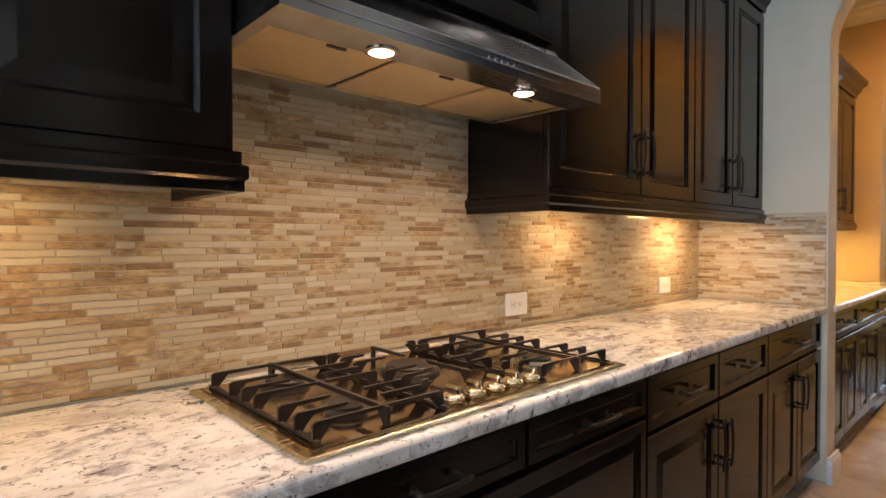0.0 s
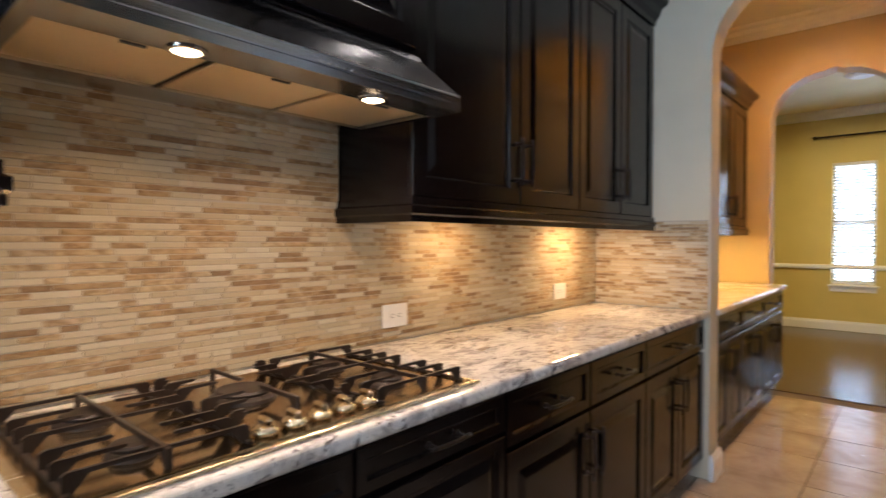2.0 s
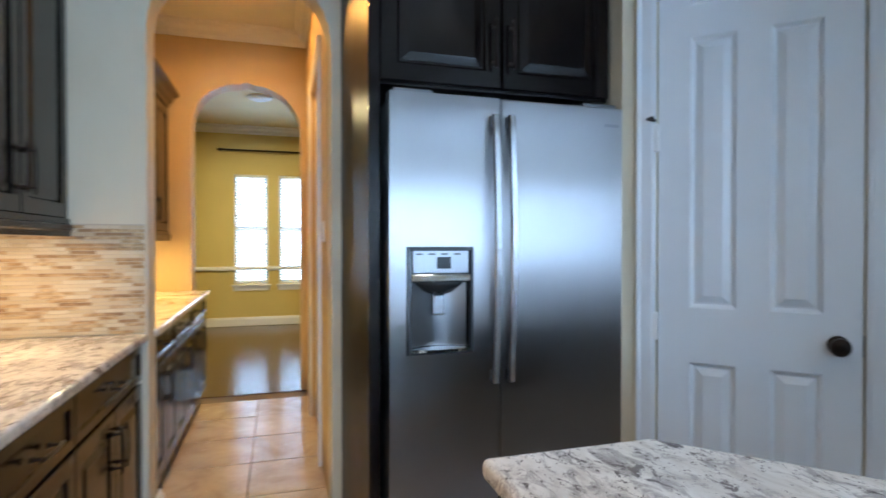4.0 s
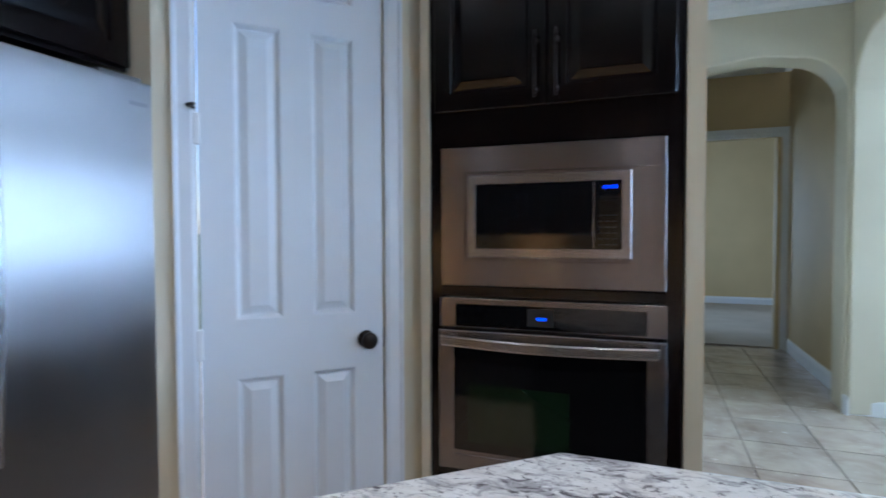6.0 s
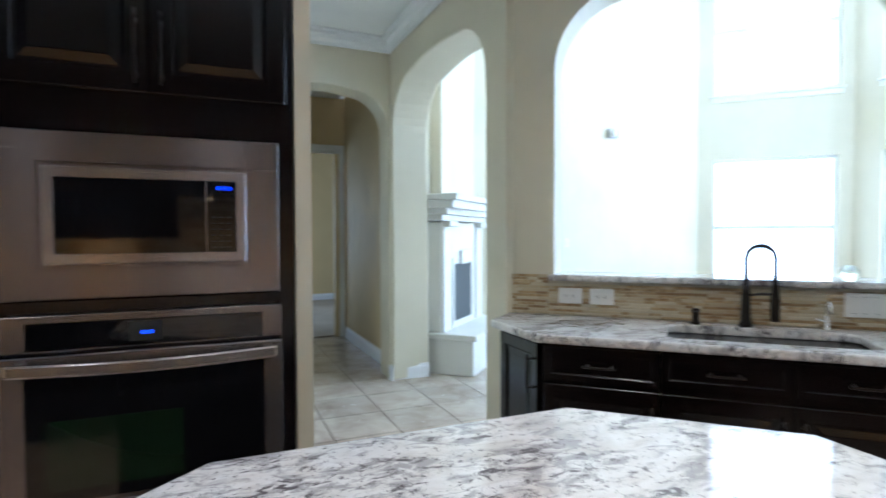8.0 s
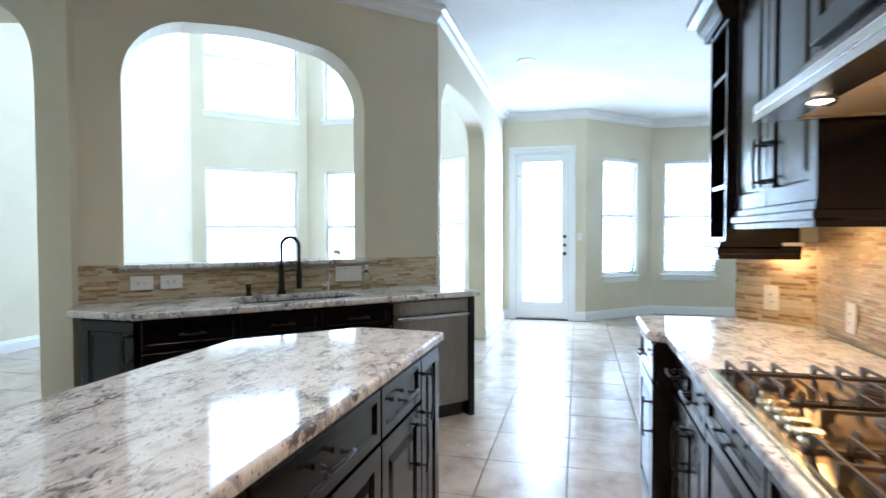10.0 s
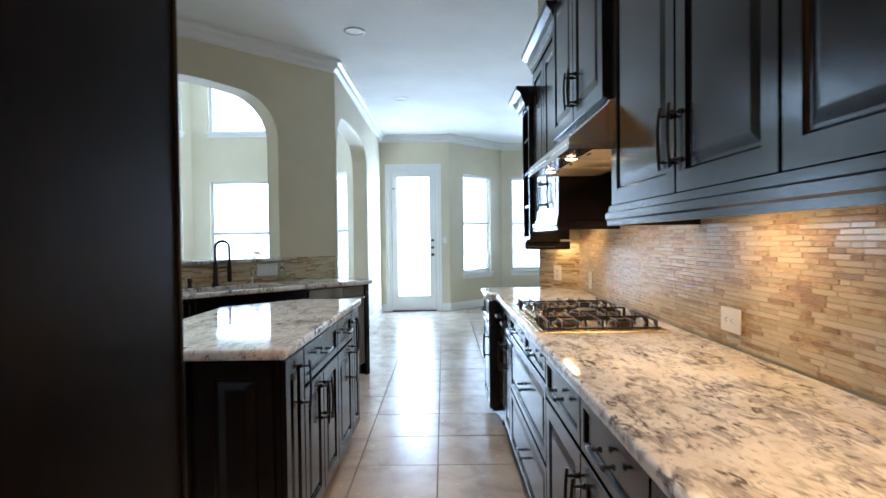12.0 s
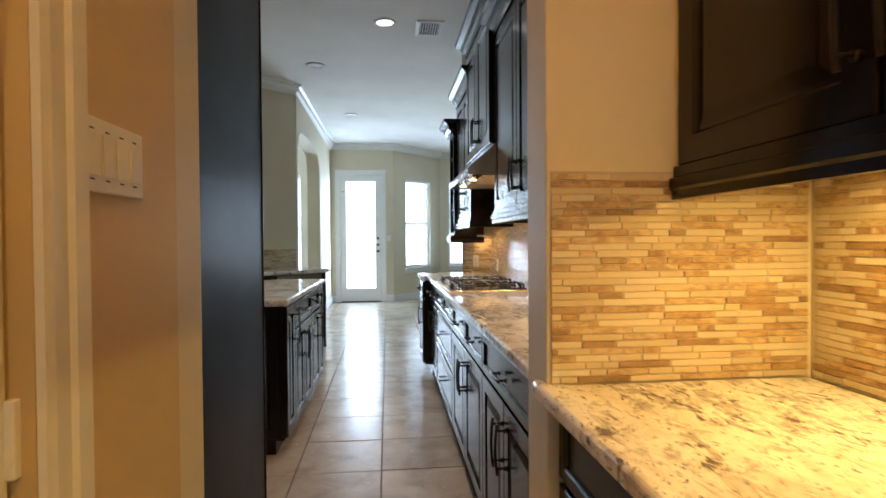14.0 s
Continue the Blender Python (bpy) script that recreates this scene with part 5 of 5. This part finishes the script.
# ---- windows and the glazed door ----
def window_unit(name, m, w, z0, z1, label, blinds=True, sill=True, open_share=1.0):
    """A sash window in a hole w wide; local x along the wall, -y to the room."""
    c = thing(name, m, label, "window", kind="structure")
    bm = bmesh.new()
    f = 0.045
    for q in ((0, f, z0, z1), (w - f, w, z0, z1), (f, w - f, z0, z0 + f), (f, w - f, z1 - f, z1), (f, w - f, (z0 + z1) / 2 - 0.03, (z0 + z1) / 2 + 0.03)):
        box(bm, q[0], q[1], 0.075, 0.125, q[2], q[3])
    part("window_frame", bm, TRIM, c)
    zm = (z0 + z1) / 2
    for a, b in ((z0 + f, zm - 0.03), (zm + 0.03, z1 - f)):
        g = part("pane", boxed(f, w - f, 0.098, 0.102, a, b), PANE, c)
        g.visible_shadow = False
    if sill:
        part("window_sill", boxed(-0.04, w + 0.04, -0.045, 0.074, z0 - 0.03, z0 - 0.001, bevel=0.006), TRIM, c)
        part("apron", boxed(-0.02, w + 0.02, -0.016, -0.001, z0 - 0.10, z0 - 0.031), TRIM, c)
    if blinds:
        b = part("blind", boxed(0.006, w - 0.006, 0.01, 0.06, z1 - 0.055, z1 - 0.004, bevel=0.004), BLIND, c, "white slatted blind")
        n = int((z1 - z0 - 0.08) / 0.045)
        slat = bmesh.new()
        box(slat, 0.008, w - 0.008, -0.024, 0.024, -0.0014, 0.0014)
        me = bpy.data.meshes.new("slat")
        slat.to_mesh(me)
        slat.free()
        me.materials.append(BLIND)
        for i in range(n):
            o = new("slat", me)
            o.parent = b
            o.matrix_basis = pose(0, 0.036, z1 - 0.075 - i * 0.045, -30 if i % 2 else -27)
    return c


def along(a, b, u):
    """The frame of a window on a wall from a to b whose room is to the right of the way: x runs along it."""
    a, b = Vector(a), Vector(b)
    w = (b - a).normalized()
    p = a + w * u
    return p, math.degrees(math.atan2(w.y, w.x))


def on_wall(a, b, u):
    p, rz = along(a, b, u)
    return pose(p.x, p.y, 0, 0, 0, rz)


window_unit("window_1", on_wall(P1, P2, 0.37), 0.78, 0.66, 2.50, "white sash window with open slatted blinds in the breakfast bay")
window_unit("window_2", on_wall(P2, P3, 0.20), 0.78, 0.66, 2.50, "white sash window with open slatted blinds in the breakfast bay")
window_unit("window_3", on_wall(WA0, WA1, 0.21), 1.56, 0.45, 2.46, "large bright living room window", False)
window_unit("window_4", on_wall(WA0, WA1, 0.21), 1.58, 3.40, 5.30, "high bright living room window", False)
window_unit("window_5", on_wall(WA1, WB1, 0.34), 1.16, 0.45, 2.46, "large bright living room window", False)
window_unit("window_6", on_wall(WA1, WB1, 0.34), 1.16, 3.40, 5.30, "high bright living room window", False)
window_unit("window_7", on_wall(WB1, WC1, 0.45), 1.60, 0.45, 2.46, "living room window with slatted blinds", True)
window_unit("window_8", on_wall(WB1, WC1, 0.45), 1.60, 3.40, 5.30, "high living room window", False)
window_unit("window_9", on_wall((6.5, 2.5), (6.5, -4.4), 3.06), 0.50, 0.66, 2.41, "dining room window with white blinds")
window_unit("window_10", on_wall((6.5, 2.5), (6.5, -4.4), 3.74), 0.50, 0.66, 2.41, "dining room window with white blinds")
t = thing("curtain_rod", pose(6.42, 0, 0), "dark metal curtain rod above the dining room windows", "curtain rod")
part("rod", tube(bmesh.new(), [(0, -0.35, 2.78), (0, -2.0, 2.78)], 0.014, 10), BRONZE, t)
for y in (-0.35, -2.0):
    part("finial", lathe(bmesh.new(), [(0.012, -0.03), (0.03, 0.0), (0.012, 0.03)], (0, y, 2.78), "Y", 12), BRONZE, t, "", True)
for y in (-0.5, -1.85):
    part("bracket", boxed(0.0, 0.078, y - 0.01, y + 0.01, 2.77, 2.79), BRONZE, t)


def patio_door():
    m = on_wall((DOOR_X, -2.35), (DOOR_X, -0.89), 0.385)
    d = thing("door_patio", m, "white exterior door with one large glass pane, closed", "door", kind="structure")
    w, h = 0.85, 2.575
    bm = bmesh.new()
    for q in ((0.0, 0.03, 0.0, h), (w - 0.03, w, 0.0, h), (0.03, w - 0.03, h - 0.03, h)):
        box(bm, q[0], q[1], 0.002, 0.15, q[2], q[3])
    part("frame", bm, TRIM, d)
    bm = bmesh.new()
    for q in ((0.033, 0.135, 0.02, h - 0.033), (w - 0.135, w - 0.033, 0.02, h - 0.033), (0.135, w - 0.135, 0.02, 0.27), (0.135, w - 0.135, h - 0.15, h - 0.033)):
        box(bm, q[0], q[1], 0.03, 0.075, q[2], q[3])
    leaf = part("leaf", bm, TRIM, d)
    part("glazing_bead", rings(bmesh.new(), 0.12, w - 0.12, 0.255, h - 0.135, [(0.0, 0.029), (0.004, 0.02), (0.012, 0.018), (0.022, 0.029)], False), TRIM, leaf)
    g = part("pane", boxed(0.135, w - 0.135, 0.05, 0.056, 0.27, h - 0.15), PANE, leaf)
    g.visible_shadow = False
    for z, r in ((1.02, 0.028), (1.15, 0.026), (1.28, 0.024)):
        part("lock" if z > 1.1 else "knob", lathe(bmesh.new(), [(r, 0.029), (r, 0.018), (r * 0.5, 0.012), (r * 0.9, -0.005), (r * 0.5, -0.02)], (w - 0.085, 0, z), "Y", 18), BRONZE, leaf, "dark bronze door hardware", True)
    part("threshold", boxed(0.03, w - 0.03, -0.02, 0.14, 0.0, 0.018), BRONZE, d)
    part("closer", tube(bmesh.new(), [(0.05, 0.01, 2.22), (0.10, 0.01, 2.21)], 0.005, 6), BRONZE, d)


patio_door()
casing(on_wall((DOOR_X, -2.35), (DOOR_X, -0.89), 0.385), 0.85, 2.575, width=0.078)


# daylight standing in the window openings, just outside the glass
def daylight(a, b, u0, u1, z0, z1, watts, out=0.14):
    m = on_wall(a, b, (u0 + u1) / 2) @ Matrix.Translation((0, out, (z0 + z1) / 2)) @ Euler((radians(90), 0, 0)).to_matrix().to_4x4() @ Euler((0, radians(180), 0)).to_matrix().to_4x4()
    return area_lamp("window_daylight", m, u1 - u0, z1 - z0, watts, DAY)


K = 130.0   # watts a square metre of opening
LV = 0.17    # share of it for the living room
for a, b, u0, u1, z0, z1, k in ((P1, P2, 0.37, 1.15, 0.66, 2.50, 0.34), (P2, P3, 0.20, 0.98, 0.66, 2.50, 0.34), ((DOOR_X, -2.35), (DOOR_X, -0.89), 0.515, 1.105, 0.27, 2.44, 0.48),
                                # added fill for the far room, in the unseen opening of the hall wall
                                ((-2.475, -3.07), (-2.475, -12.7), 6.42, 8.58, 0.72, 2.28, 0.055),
                                (WA0, WA1, 0.23, 1.75, 0.47, 2.44, LV), (WA0, WA1, 0.23, 1.77, 3.42, 5.28, LV), (WA1, WB1, 0.36, 1.48, 0.47, 2.44, LV), (WA1, WB1, 0.36, 1.48, 3.42, 5.28, LV),
                                (WB1, WC1, 0.47, 2.03, 0.47, 2.44, LV), (WB1, WC1, 0.47, 2.03, 3.42, 5.28, LV),
                                ((6.5, 2.5), (6.5, -4.4), 3.08, 3.54, 0.68, 2.39, 0.22), ((6.5, 2.5), (6.5, -4.4), 3.76, 4.22, 0.68, 2.39, 0.22)):
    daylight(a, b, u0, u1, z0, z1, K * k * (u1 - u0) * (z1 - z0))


# ---- living room ----
def fireplace():
    m = pose(-5.05, -7.05, 0, 0, 0, 45)
    c = thing("fireplace", m, "white cast-stone fireplace with a mantel and raised hearth", "fireplace")
    W = 1.25
    hearth = part("hearth", boxed(-0.05, W + 0.02, 0.002, 0.50, 0.0, 0.34, bevel=0.01), STONE, c)
    part("hearth_slab", boxed(-0.08, W + 0.05, 0.002, 0.54, 0.342, 0.40, bevel=0.012), STONE, c)
    bm = bmesh.new()
    box(bm, 0.0, 0.30, 0.002, 0.16, 0.402, 1.48)
    box(bm, W - 0.30, W, 0.002, 0.16, 0.402, 1.48)
    box(bm, 0.30, W - 0.30, 0.002, 0.16, 1.12, 1.48)
    part("surround", bm, STONE, c)
    for x in (0.02, W - 0.22):
        part("pilaster", boxed(x, x + 0.2, 0.161, 0.185, 0.402, 1.44, bevel=0.006), STONE, c)
        part("capital", boxed(x - 0.02, x + 0.22, 0.161, 0.26, 1.442, 1.50, bevel=0.015), STONE, c)
    part("keystone", boxed(W / 2 - 0.12, W / 2 + 0.12, 0.161, 0.20, 1.05, 1.20, bevel=0.02), STONE, c)
    part("firebox", boxed(0.302, W - 0.302, 0.10, 0.163, 0.46, 1.10), FIREBOX, c, "dark glass firebox")
    part("insert_frame", rings(bmesh.new(), 0.30, W - 0.30, 0.402, 1.12, [(0, 0.161), (0, 0.172), (0.05, 0.172), (0.06, 0.164)], False), STONE, c)
    for i, (o, z0, z1) in enumerate(((0.20, 1.50, 1.56), (0.25, 1.56, 1.62), (0.32, 1.62, 1.70), (0.36, 1.70, 1.76))):
        part("mantel_step", boxed(-0.03 - o * 0.15, W + 0.03 + o * 0.15, 0.002, o, z0 + 0.001, z1, bevel=0.008), STONE, c)
    part("overmantel", boxed(0.12, W - 0.12, 0.002, 0.12, 1.762, 6.0), WALL, c)


fireplace()
t = thing("wall_bracket", pose(-7.35, -7.218, 2.75), "small grey metal bracket on the living room wall", "bracket")
part("plate", boxed(-0.08, 0.08, 0.0, 0.03, -0.06, 0.06, bevel=0.004), STEEL_DARK, t)
part("arm", boxed(0.02, 0.07, 0.03, 0.12, -0.05, 0.05, bevel=0.004), WHITEPLASTIC, t)
cover_plate("outlet", pose(-6.6, -7.218, 1.25, 0, 0, 180), 1, "white plate on the living room wall")
cover_plate("outlet", pose(-8.2, -7.218, 1.55, 0, 0, 180), 1, "white plate on the living room wall")


def ceiling_fan(x, y, z):
    f = thing("ceiling_fan", pose(x, y, z), "white ceiling fan with a light kit in the living room", "ceiling fan")
    part("downrod", tube(bmesh.new(), [(0, 0, 0.3), (0, 0, 6.195 - z)], 0.014, 10), STEEL_DARK, f)
    part("motor", lathe(bmesh.new(), [(0.05, 0.32), (0.13, 0.28), (0.14, 0.18), (0.08, 0.12), (0.05, 0.10)], (0, 0, 0), "Z", 24), STEEL_DARK, f, "", True)
    for i in range(5):
        b = part("blade", boxed(0.13, 0.68, -0.065, 0.065, 0.20, 0.208, bevel=0.003), WHITEPLASTIC, f)
        b.matrix_basis = pose(0, 0, 0, 0, 0, 72 * i + 20)
    for i in range(3):
        a = 2 * math.pi * i / 3
        part("shade", lathe(bmesh.new(), [(0.03, 0.11), (0.055, 0.07), (0.07, 0.0), (0.062, 0.0), (0.03, 0.09)], (0.13 * math.cos(a), 0.13 * math.sin(a), 0), "Z", 18), WHITEPLASTIC, f, "frosted glass shade", True)


ceiling_fan(-7.06, -4.82, 3.86)


# ---- ceiling fittings ----
def can_light(x, y, lit):
    c = thing("recessed_light", pose(x, y, CEILING), ("lit" if lit else "unlit") + " round white recessed ceiling light", "ceiling light", "recessed lights")
    part("ring", lathe(bmesh.new(), [(0.098, -0.0005), (0.098, -0.006), (0.075, -0.012), (0.070, -0.004), (0.070, -0.0005)], (0, 0, 0), "Z", 28), TRIM, c, "", True)
    part("lens", lathe(bmesh.new(), [(0.070, -0.0022), (0.070, -0.0032), (0.03, -0.0042)], (0, 0, 0), "Z", 24), CANGLOW if lit else CANOFF, c)
    return c


for x, y, lit in ((-3.5, -1.02, True), (-2.3, -1.02, True), (-1.1, -1.02, True), (-3.2, -2.47, True), (-4.75, -1.78, False), (-7.1, -1.55, False), (-7.4, 0.6, False), (-3.15, -4.6, False)):
    can_light(x, y, lit)
for x, y in ((-3.5, -1.02), (-2.3, -1.02), (-1.1, -1.02), (-3.2, -2.47)):
    disc_lamp("ceiling_lamp", look((x, y, CEILING - 0.02), (x, y, 0)), 0.14, 4.0, (1.0, 0.86, 0.68), 120)
v = thing("ceiling_vent", pose(-3.6, -0.62, CEILING), "white rectangular ceiling air vent", "air vent")
part("backing", boxed(-0.14, 0.14, -0.09, 0.09, -0.004, -0.001), SLOT, v)
bm = bmesh.new()
for q in ((-0.17, 0.17, -0.12, -0.09), (-0.17, 0.17, 0.09, 0.12), (-0.17, -0.14, -0.09, 0.09), (0.14, 0.17, -0.09, 0.09)):
    box(bm, q[0], q[1], q[2], q[3], -0.012, -0.001)
part("frame", bm, TRIM, v)
for i in range(8):
    o = part("slat", boxed(-0.138, 0.138, -0.008, 0.008, -0.0015, 0.0015), TRIM, v)
    o.matrix_basis = pose(0, -0.079 + i * 0.0226, -0.010, 35)
s = thing("smoke_detector", pose(-3.0, -4.3, CEILING), "round white smoke detector on the ceiling", "smoke detector")
part("body", lathe(bmesh.new(), [(0.065, -0.0005), (0.065, -0.02), (0.05, -0.034), (0.02, -0.036)], (0, 0, 0), "Z", 24), WHITEPLASTIC, s, "", True)


# ---- under-cabinet lamps ----
def bar_light(x, y, z, watts, color=WARM):
    """A slim lamp bar with two bulbs behind its lens, fixed under a cabinet."""
    p = thing("under_cabinet_light", pose(x, y, z), "slim lit lamp bar under the wall cabinet", "cabinet light", "under-cabinet lights")
    part("housing", boxed(-0.17, 0.17, -0.04, 0.04, -0.016, -0.0005, bevel=0.004), WHITEPLASTIC, p)
    part("lens", boxed(-0.155, 0.155, -0.03, 0.03, -0.0185, -0.0165), LENS, p, "glowing lens")
    area_lamp("bar_glow", pose(x, y, z - 0.021), 0.26, 0.04, watts, color)


LENS = glow("lit_bar_lens", (1.0, 0.66, 0.26), 5)
for x, w in ((-0.45, 4.6), (-1.45, 2.2), (-3.40, 1.6)):
    bar_light(x, -0.18, UB - 0.002, w)
bar_light(-3.95, -0.12, 1.288, 1.6)
for x in (0.62, 1.72):
    bar_light(x, -0.17, UB - 0.012, 8.5, (1.0, 0.60, 0.15))
# hall lamp of the butler's pantry
c = thing("assumed_flush_light", pose(1.25, -0.95, CEILING), "round flush ceiling light with an amber glass bowl", "ceiling light")
part("canopy", lathe(bmesh.new(), [(0.16, -0.0005), (0.16, -0.02), (0.15, -0.03)], (0, 0, 0), "Z", 28), BRONZE, c, "", True)
part("bowl", lathe(bmesh.new(), [(0.15, -0.031), (0.14, -0.06), (0.10, -0.09), (0.03, -0.105)], (0, 0, 0), "Z", 28), glow("amber_bowl", (1.0, 0.50, 0.14), 3.0), c, "", True)
disc_lamp("hall_lamp", look((1.25, -0.95, CEILING - 0.12), (1.25, -0.95, 0)), 0.25, 20, (1.0, 0.43, 0.07), 170)
# added warm lamp with no known source, brightens the dining room
disc_lamp("dining_fill_lamp", look((4.6, -1.0, CEILING - 0.05), (4.6, -1.0, 0)), 0.3, 62, (1.0, 0.72, 0.28), 170)
# unseen fitting, made up to go with the added dining lamp
t = thing("assumed_flush_light", pose(4.6, -1.0, CEILING), "assumed round ceiling light in the dining room, added and unseen", "ceiling light")
part("bowl", lathe(bmesh.new(), [(0.16, -0.0005), (0.15, -0.02), (0.1, -0.04)], (0, 0, 0), "Z", 24), TRIM, t)


# ---- mosaic backsplash ----
ROW, GAP = 0.0160, 0.0021


def strip_mesh(length):
    bm = bmesh.new()
    h, d, b = ROW - GAP, 0.0062, 0.0012
    back = [bm.verts.new(p) for p in ((0, 0, 0), (length, 0, 0), (length, 0, h), (0, 0, h))]
    mid = [bm.verts.new(p) for p in ((0, -d + b, 0), (length, -d + b, 0), (length, -d + b, h), (0, -d + b, h))]
    fr = [bm.verts.new(p) for p in ((b, -d, b), (length - b, -d, b), (length - b, -d, h - b), (b, -d, h - b))]
    for p, q in ((back, mid), (mid, fr)):
        for i in range(4):
            bm.faces.new((p[i], p[(i + 1) % 4], q[(i + 1) % 4], q[i]))
    bm.faces.new(fr)
    return bm


LENGTHS = (0.04, 0.06, 0.08, 0.10, 0.125, 0.15)
STRIPS = {}
for L in LENGTHS:
    me = bpy.data.meshes.new("strip")
    b_ = strip_mesh(L - GAP)
    b_.to_mesh(me)
    b_.free()
    me.materials.append(MOS_ONE)
    STRIPS[L] = me


def backsplash(name, m, regions, label, singles=None, seed=1):
    """Rows of glass and stone strips on a grout bed. regions: (x0, x1, z0, z1); singles: a stretch (x0, x1, z0, z1) built strip by strip."""
    rng = random.Random(seed)
    bed = bmesh.new()
    for x0, x1, z0, z1 in regions:
        box(bed, x0, x1, -0.0045, -0.0006, z0, z1)
    base = finish(name, bed, GROUT)
    base.matrix_world = m
    tagged(base, label, "backsplash", kind="structure")
    verts, faces = [], []
    count = 0
    for x0, x1, z0, z1 in regions:
        rows = int((z1 - z0) / ROW)
        for r in range(rows):
            z = z0 + r * ROW + GAP / 2
            x = x0 - rng.random() * 0.12
            while x < x1:
                L = rng.choice(LENGTHS)
                a, b = max(x, x0), min(x + L - GAP, x1 - 0.0005)
                dy = rng.uniform(-0.0012, 0.0012)
                if b - a > 0.01:
                    whole = a == x and b == x + L - GAP
                    if whole and singles and count < 300 and singles[0] < a and b < singles[1] and singles[2] < z < singles[3]:
                        o = new("strip", STRIPS[L])
                        o.parent = base
                        o.location = (a, dy - 0.001, z)
                        count += 1
                    else:
                        h, d, e = ROW - GAP, 0.0072 - dy, 0.0012
                        n = len(verts)
                        for ins, y in ((0, -0.002), (0, -d + e), (e, -d)):
                            verts += [(a + ins, y, z + ins), (b - ins, y, z + ins), (b - ins, y, z + h - ins), (a + ins, y, z + h - ins)]
                        for k in (0, 4):
                            for i in range(4):
                                faces.append((n + k + i, n + k + (i + 1) % 4, n + k + 4 + (i + 1) % 4, n + k + 4 + i))
                        faces.append((n + 8, n + 9, n + 10, n + 11))
                x += L
    me = bpy.data.meshes.new("mosaic_strips")
    me.from_pydata(verts, [], faces)
    me.materials.append(MOS_MANY)
    o = new("mosaic_strips", me)
    o.parent = base
    tagged(o, kind="stuff")
    return base


backsplash("backsplash_range", pose(0, 0, 0), [(-3.85, -0.012, CT + 0.001, 1.40), (-2.932, -1.974, 1.40, 1.66)], "beige and brown glass and stone strip mosaic behind the cooktop", (-2.95, -1.6, 0.95, 1.42), 3)
backsplash("backsplash_end", pose(-4.105, -0.255, 0, 0, 0, 45), [(0.0, 0.355, CT + 0.001, 1.29)], "strip mosaic on the angled wall end", (-0.01, 0.36, 0.9, 1.3), 4)
backsplash("backsplash_return", pose(0, 0, 0, 0, 0, -90), [(0.002, 0.645, CT + 0.001, 1.40)], "beige strip mosaic on the wall beside the archway", (0.0, 0.65, 0.9, 1.41), 5)
backsplash("backsplash_pantry", pose(0, 0, 0), [(0.18, 2.29, CT + 0.001, 1.40)], "beige strip mosaic in the butler's pantry", (0.18, 1.2, 0.9, 1.40), 6)
backsplash("backsplash_pantry_return", pose(0.165, -0.645, 0, 0, 0, 90), [(0.0, 0.63, CT + 0.001, 1.40)], "beige strip mosaic beside the archway in the butler's pantry", (0.0, 0.63, 0.93, 1.40), 7)
backsplash("backsplash_sink", pose(*sink_pt(0), 0, 0, 0, 135), [(0.012, OPEN_U0 - 0.03, CT + 0.001, 1.14), (OPEN_U0 - 0.03, OPEN_U1 + 0.03, CT + 0.001, 1.103), (OPEN_U1 + 0.03, 2.49, CT + 0.001, 1.14)], "beige strip mosaic behind the sink", (0.0, 2.5, 0.9, 1.17), 8)


# ---- floor tiles ----
TS, TG = 0.460, 0.005


def floor_tiles():
    bm = bmesh.new()
    s = TS - TG
    box(bm, 0, s, 0, s, -0.011, 0.0)
    for v in bm.verts:
        if v.co.z > -0.005:
            v.co.x += 0.0015 if v.co.x < s / 2 else -0.0015
            v.co.y += 0.0015 if v.co.y < s / 2 else -0.0015
    me = bpy.data.meshes.new("floor_tile")
    bm.to_mesh(me)
    me.materials.append(TILE)
    base = bpy.data.objects["floor"]
    verts, faces = [], []
    quads = [[v.index for v in f.verts] for f in bm.faces]
    bm.verts.ensure_lookup_table()
    pts = [tuple(v.co) for v in bm.verts]
    bm.free()
    count = 0
    for i in range(-16, 14):
        for j in range(-30, 9):
            x, y = -3.872 + i * TS + TG / 2, -1.056 + j * TS + TG / 2
            if x + TS > 2.33 or x < -11.1 or (y < -9.2 and not -4.4 < x < -2.3):
                continue
            dz = -0.0006 * ((i * 7 + j * 13) % 4)
            near = -9.6 < x < 2.2 and -2.0 < y < -0.4 or -4.8 < x < -2.3 and -7.0 < y <= -2.0
            if near and count < 300:
                o = new("tile", me)
                o.parent = base
                o.location = (x, y, dz)
                count += 1
            else:
                n = len(verts)
                verts.extend((p[0] + x, p[1] + y, p[2] + dz) for p in pts)
                faces.extend([n + k for k in q] for q in quads)
    me2 = bpy.data.meshes.new("floor_tiles_far")
    me2.from_pydata(verts, [], faces)
    me2.materials.append(TILE)
    o = new("floor_tiles_far", me2)
    o.parent = base
    tagged(o, kind="stuff")


floor_tiles()
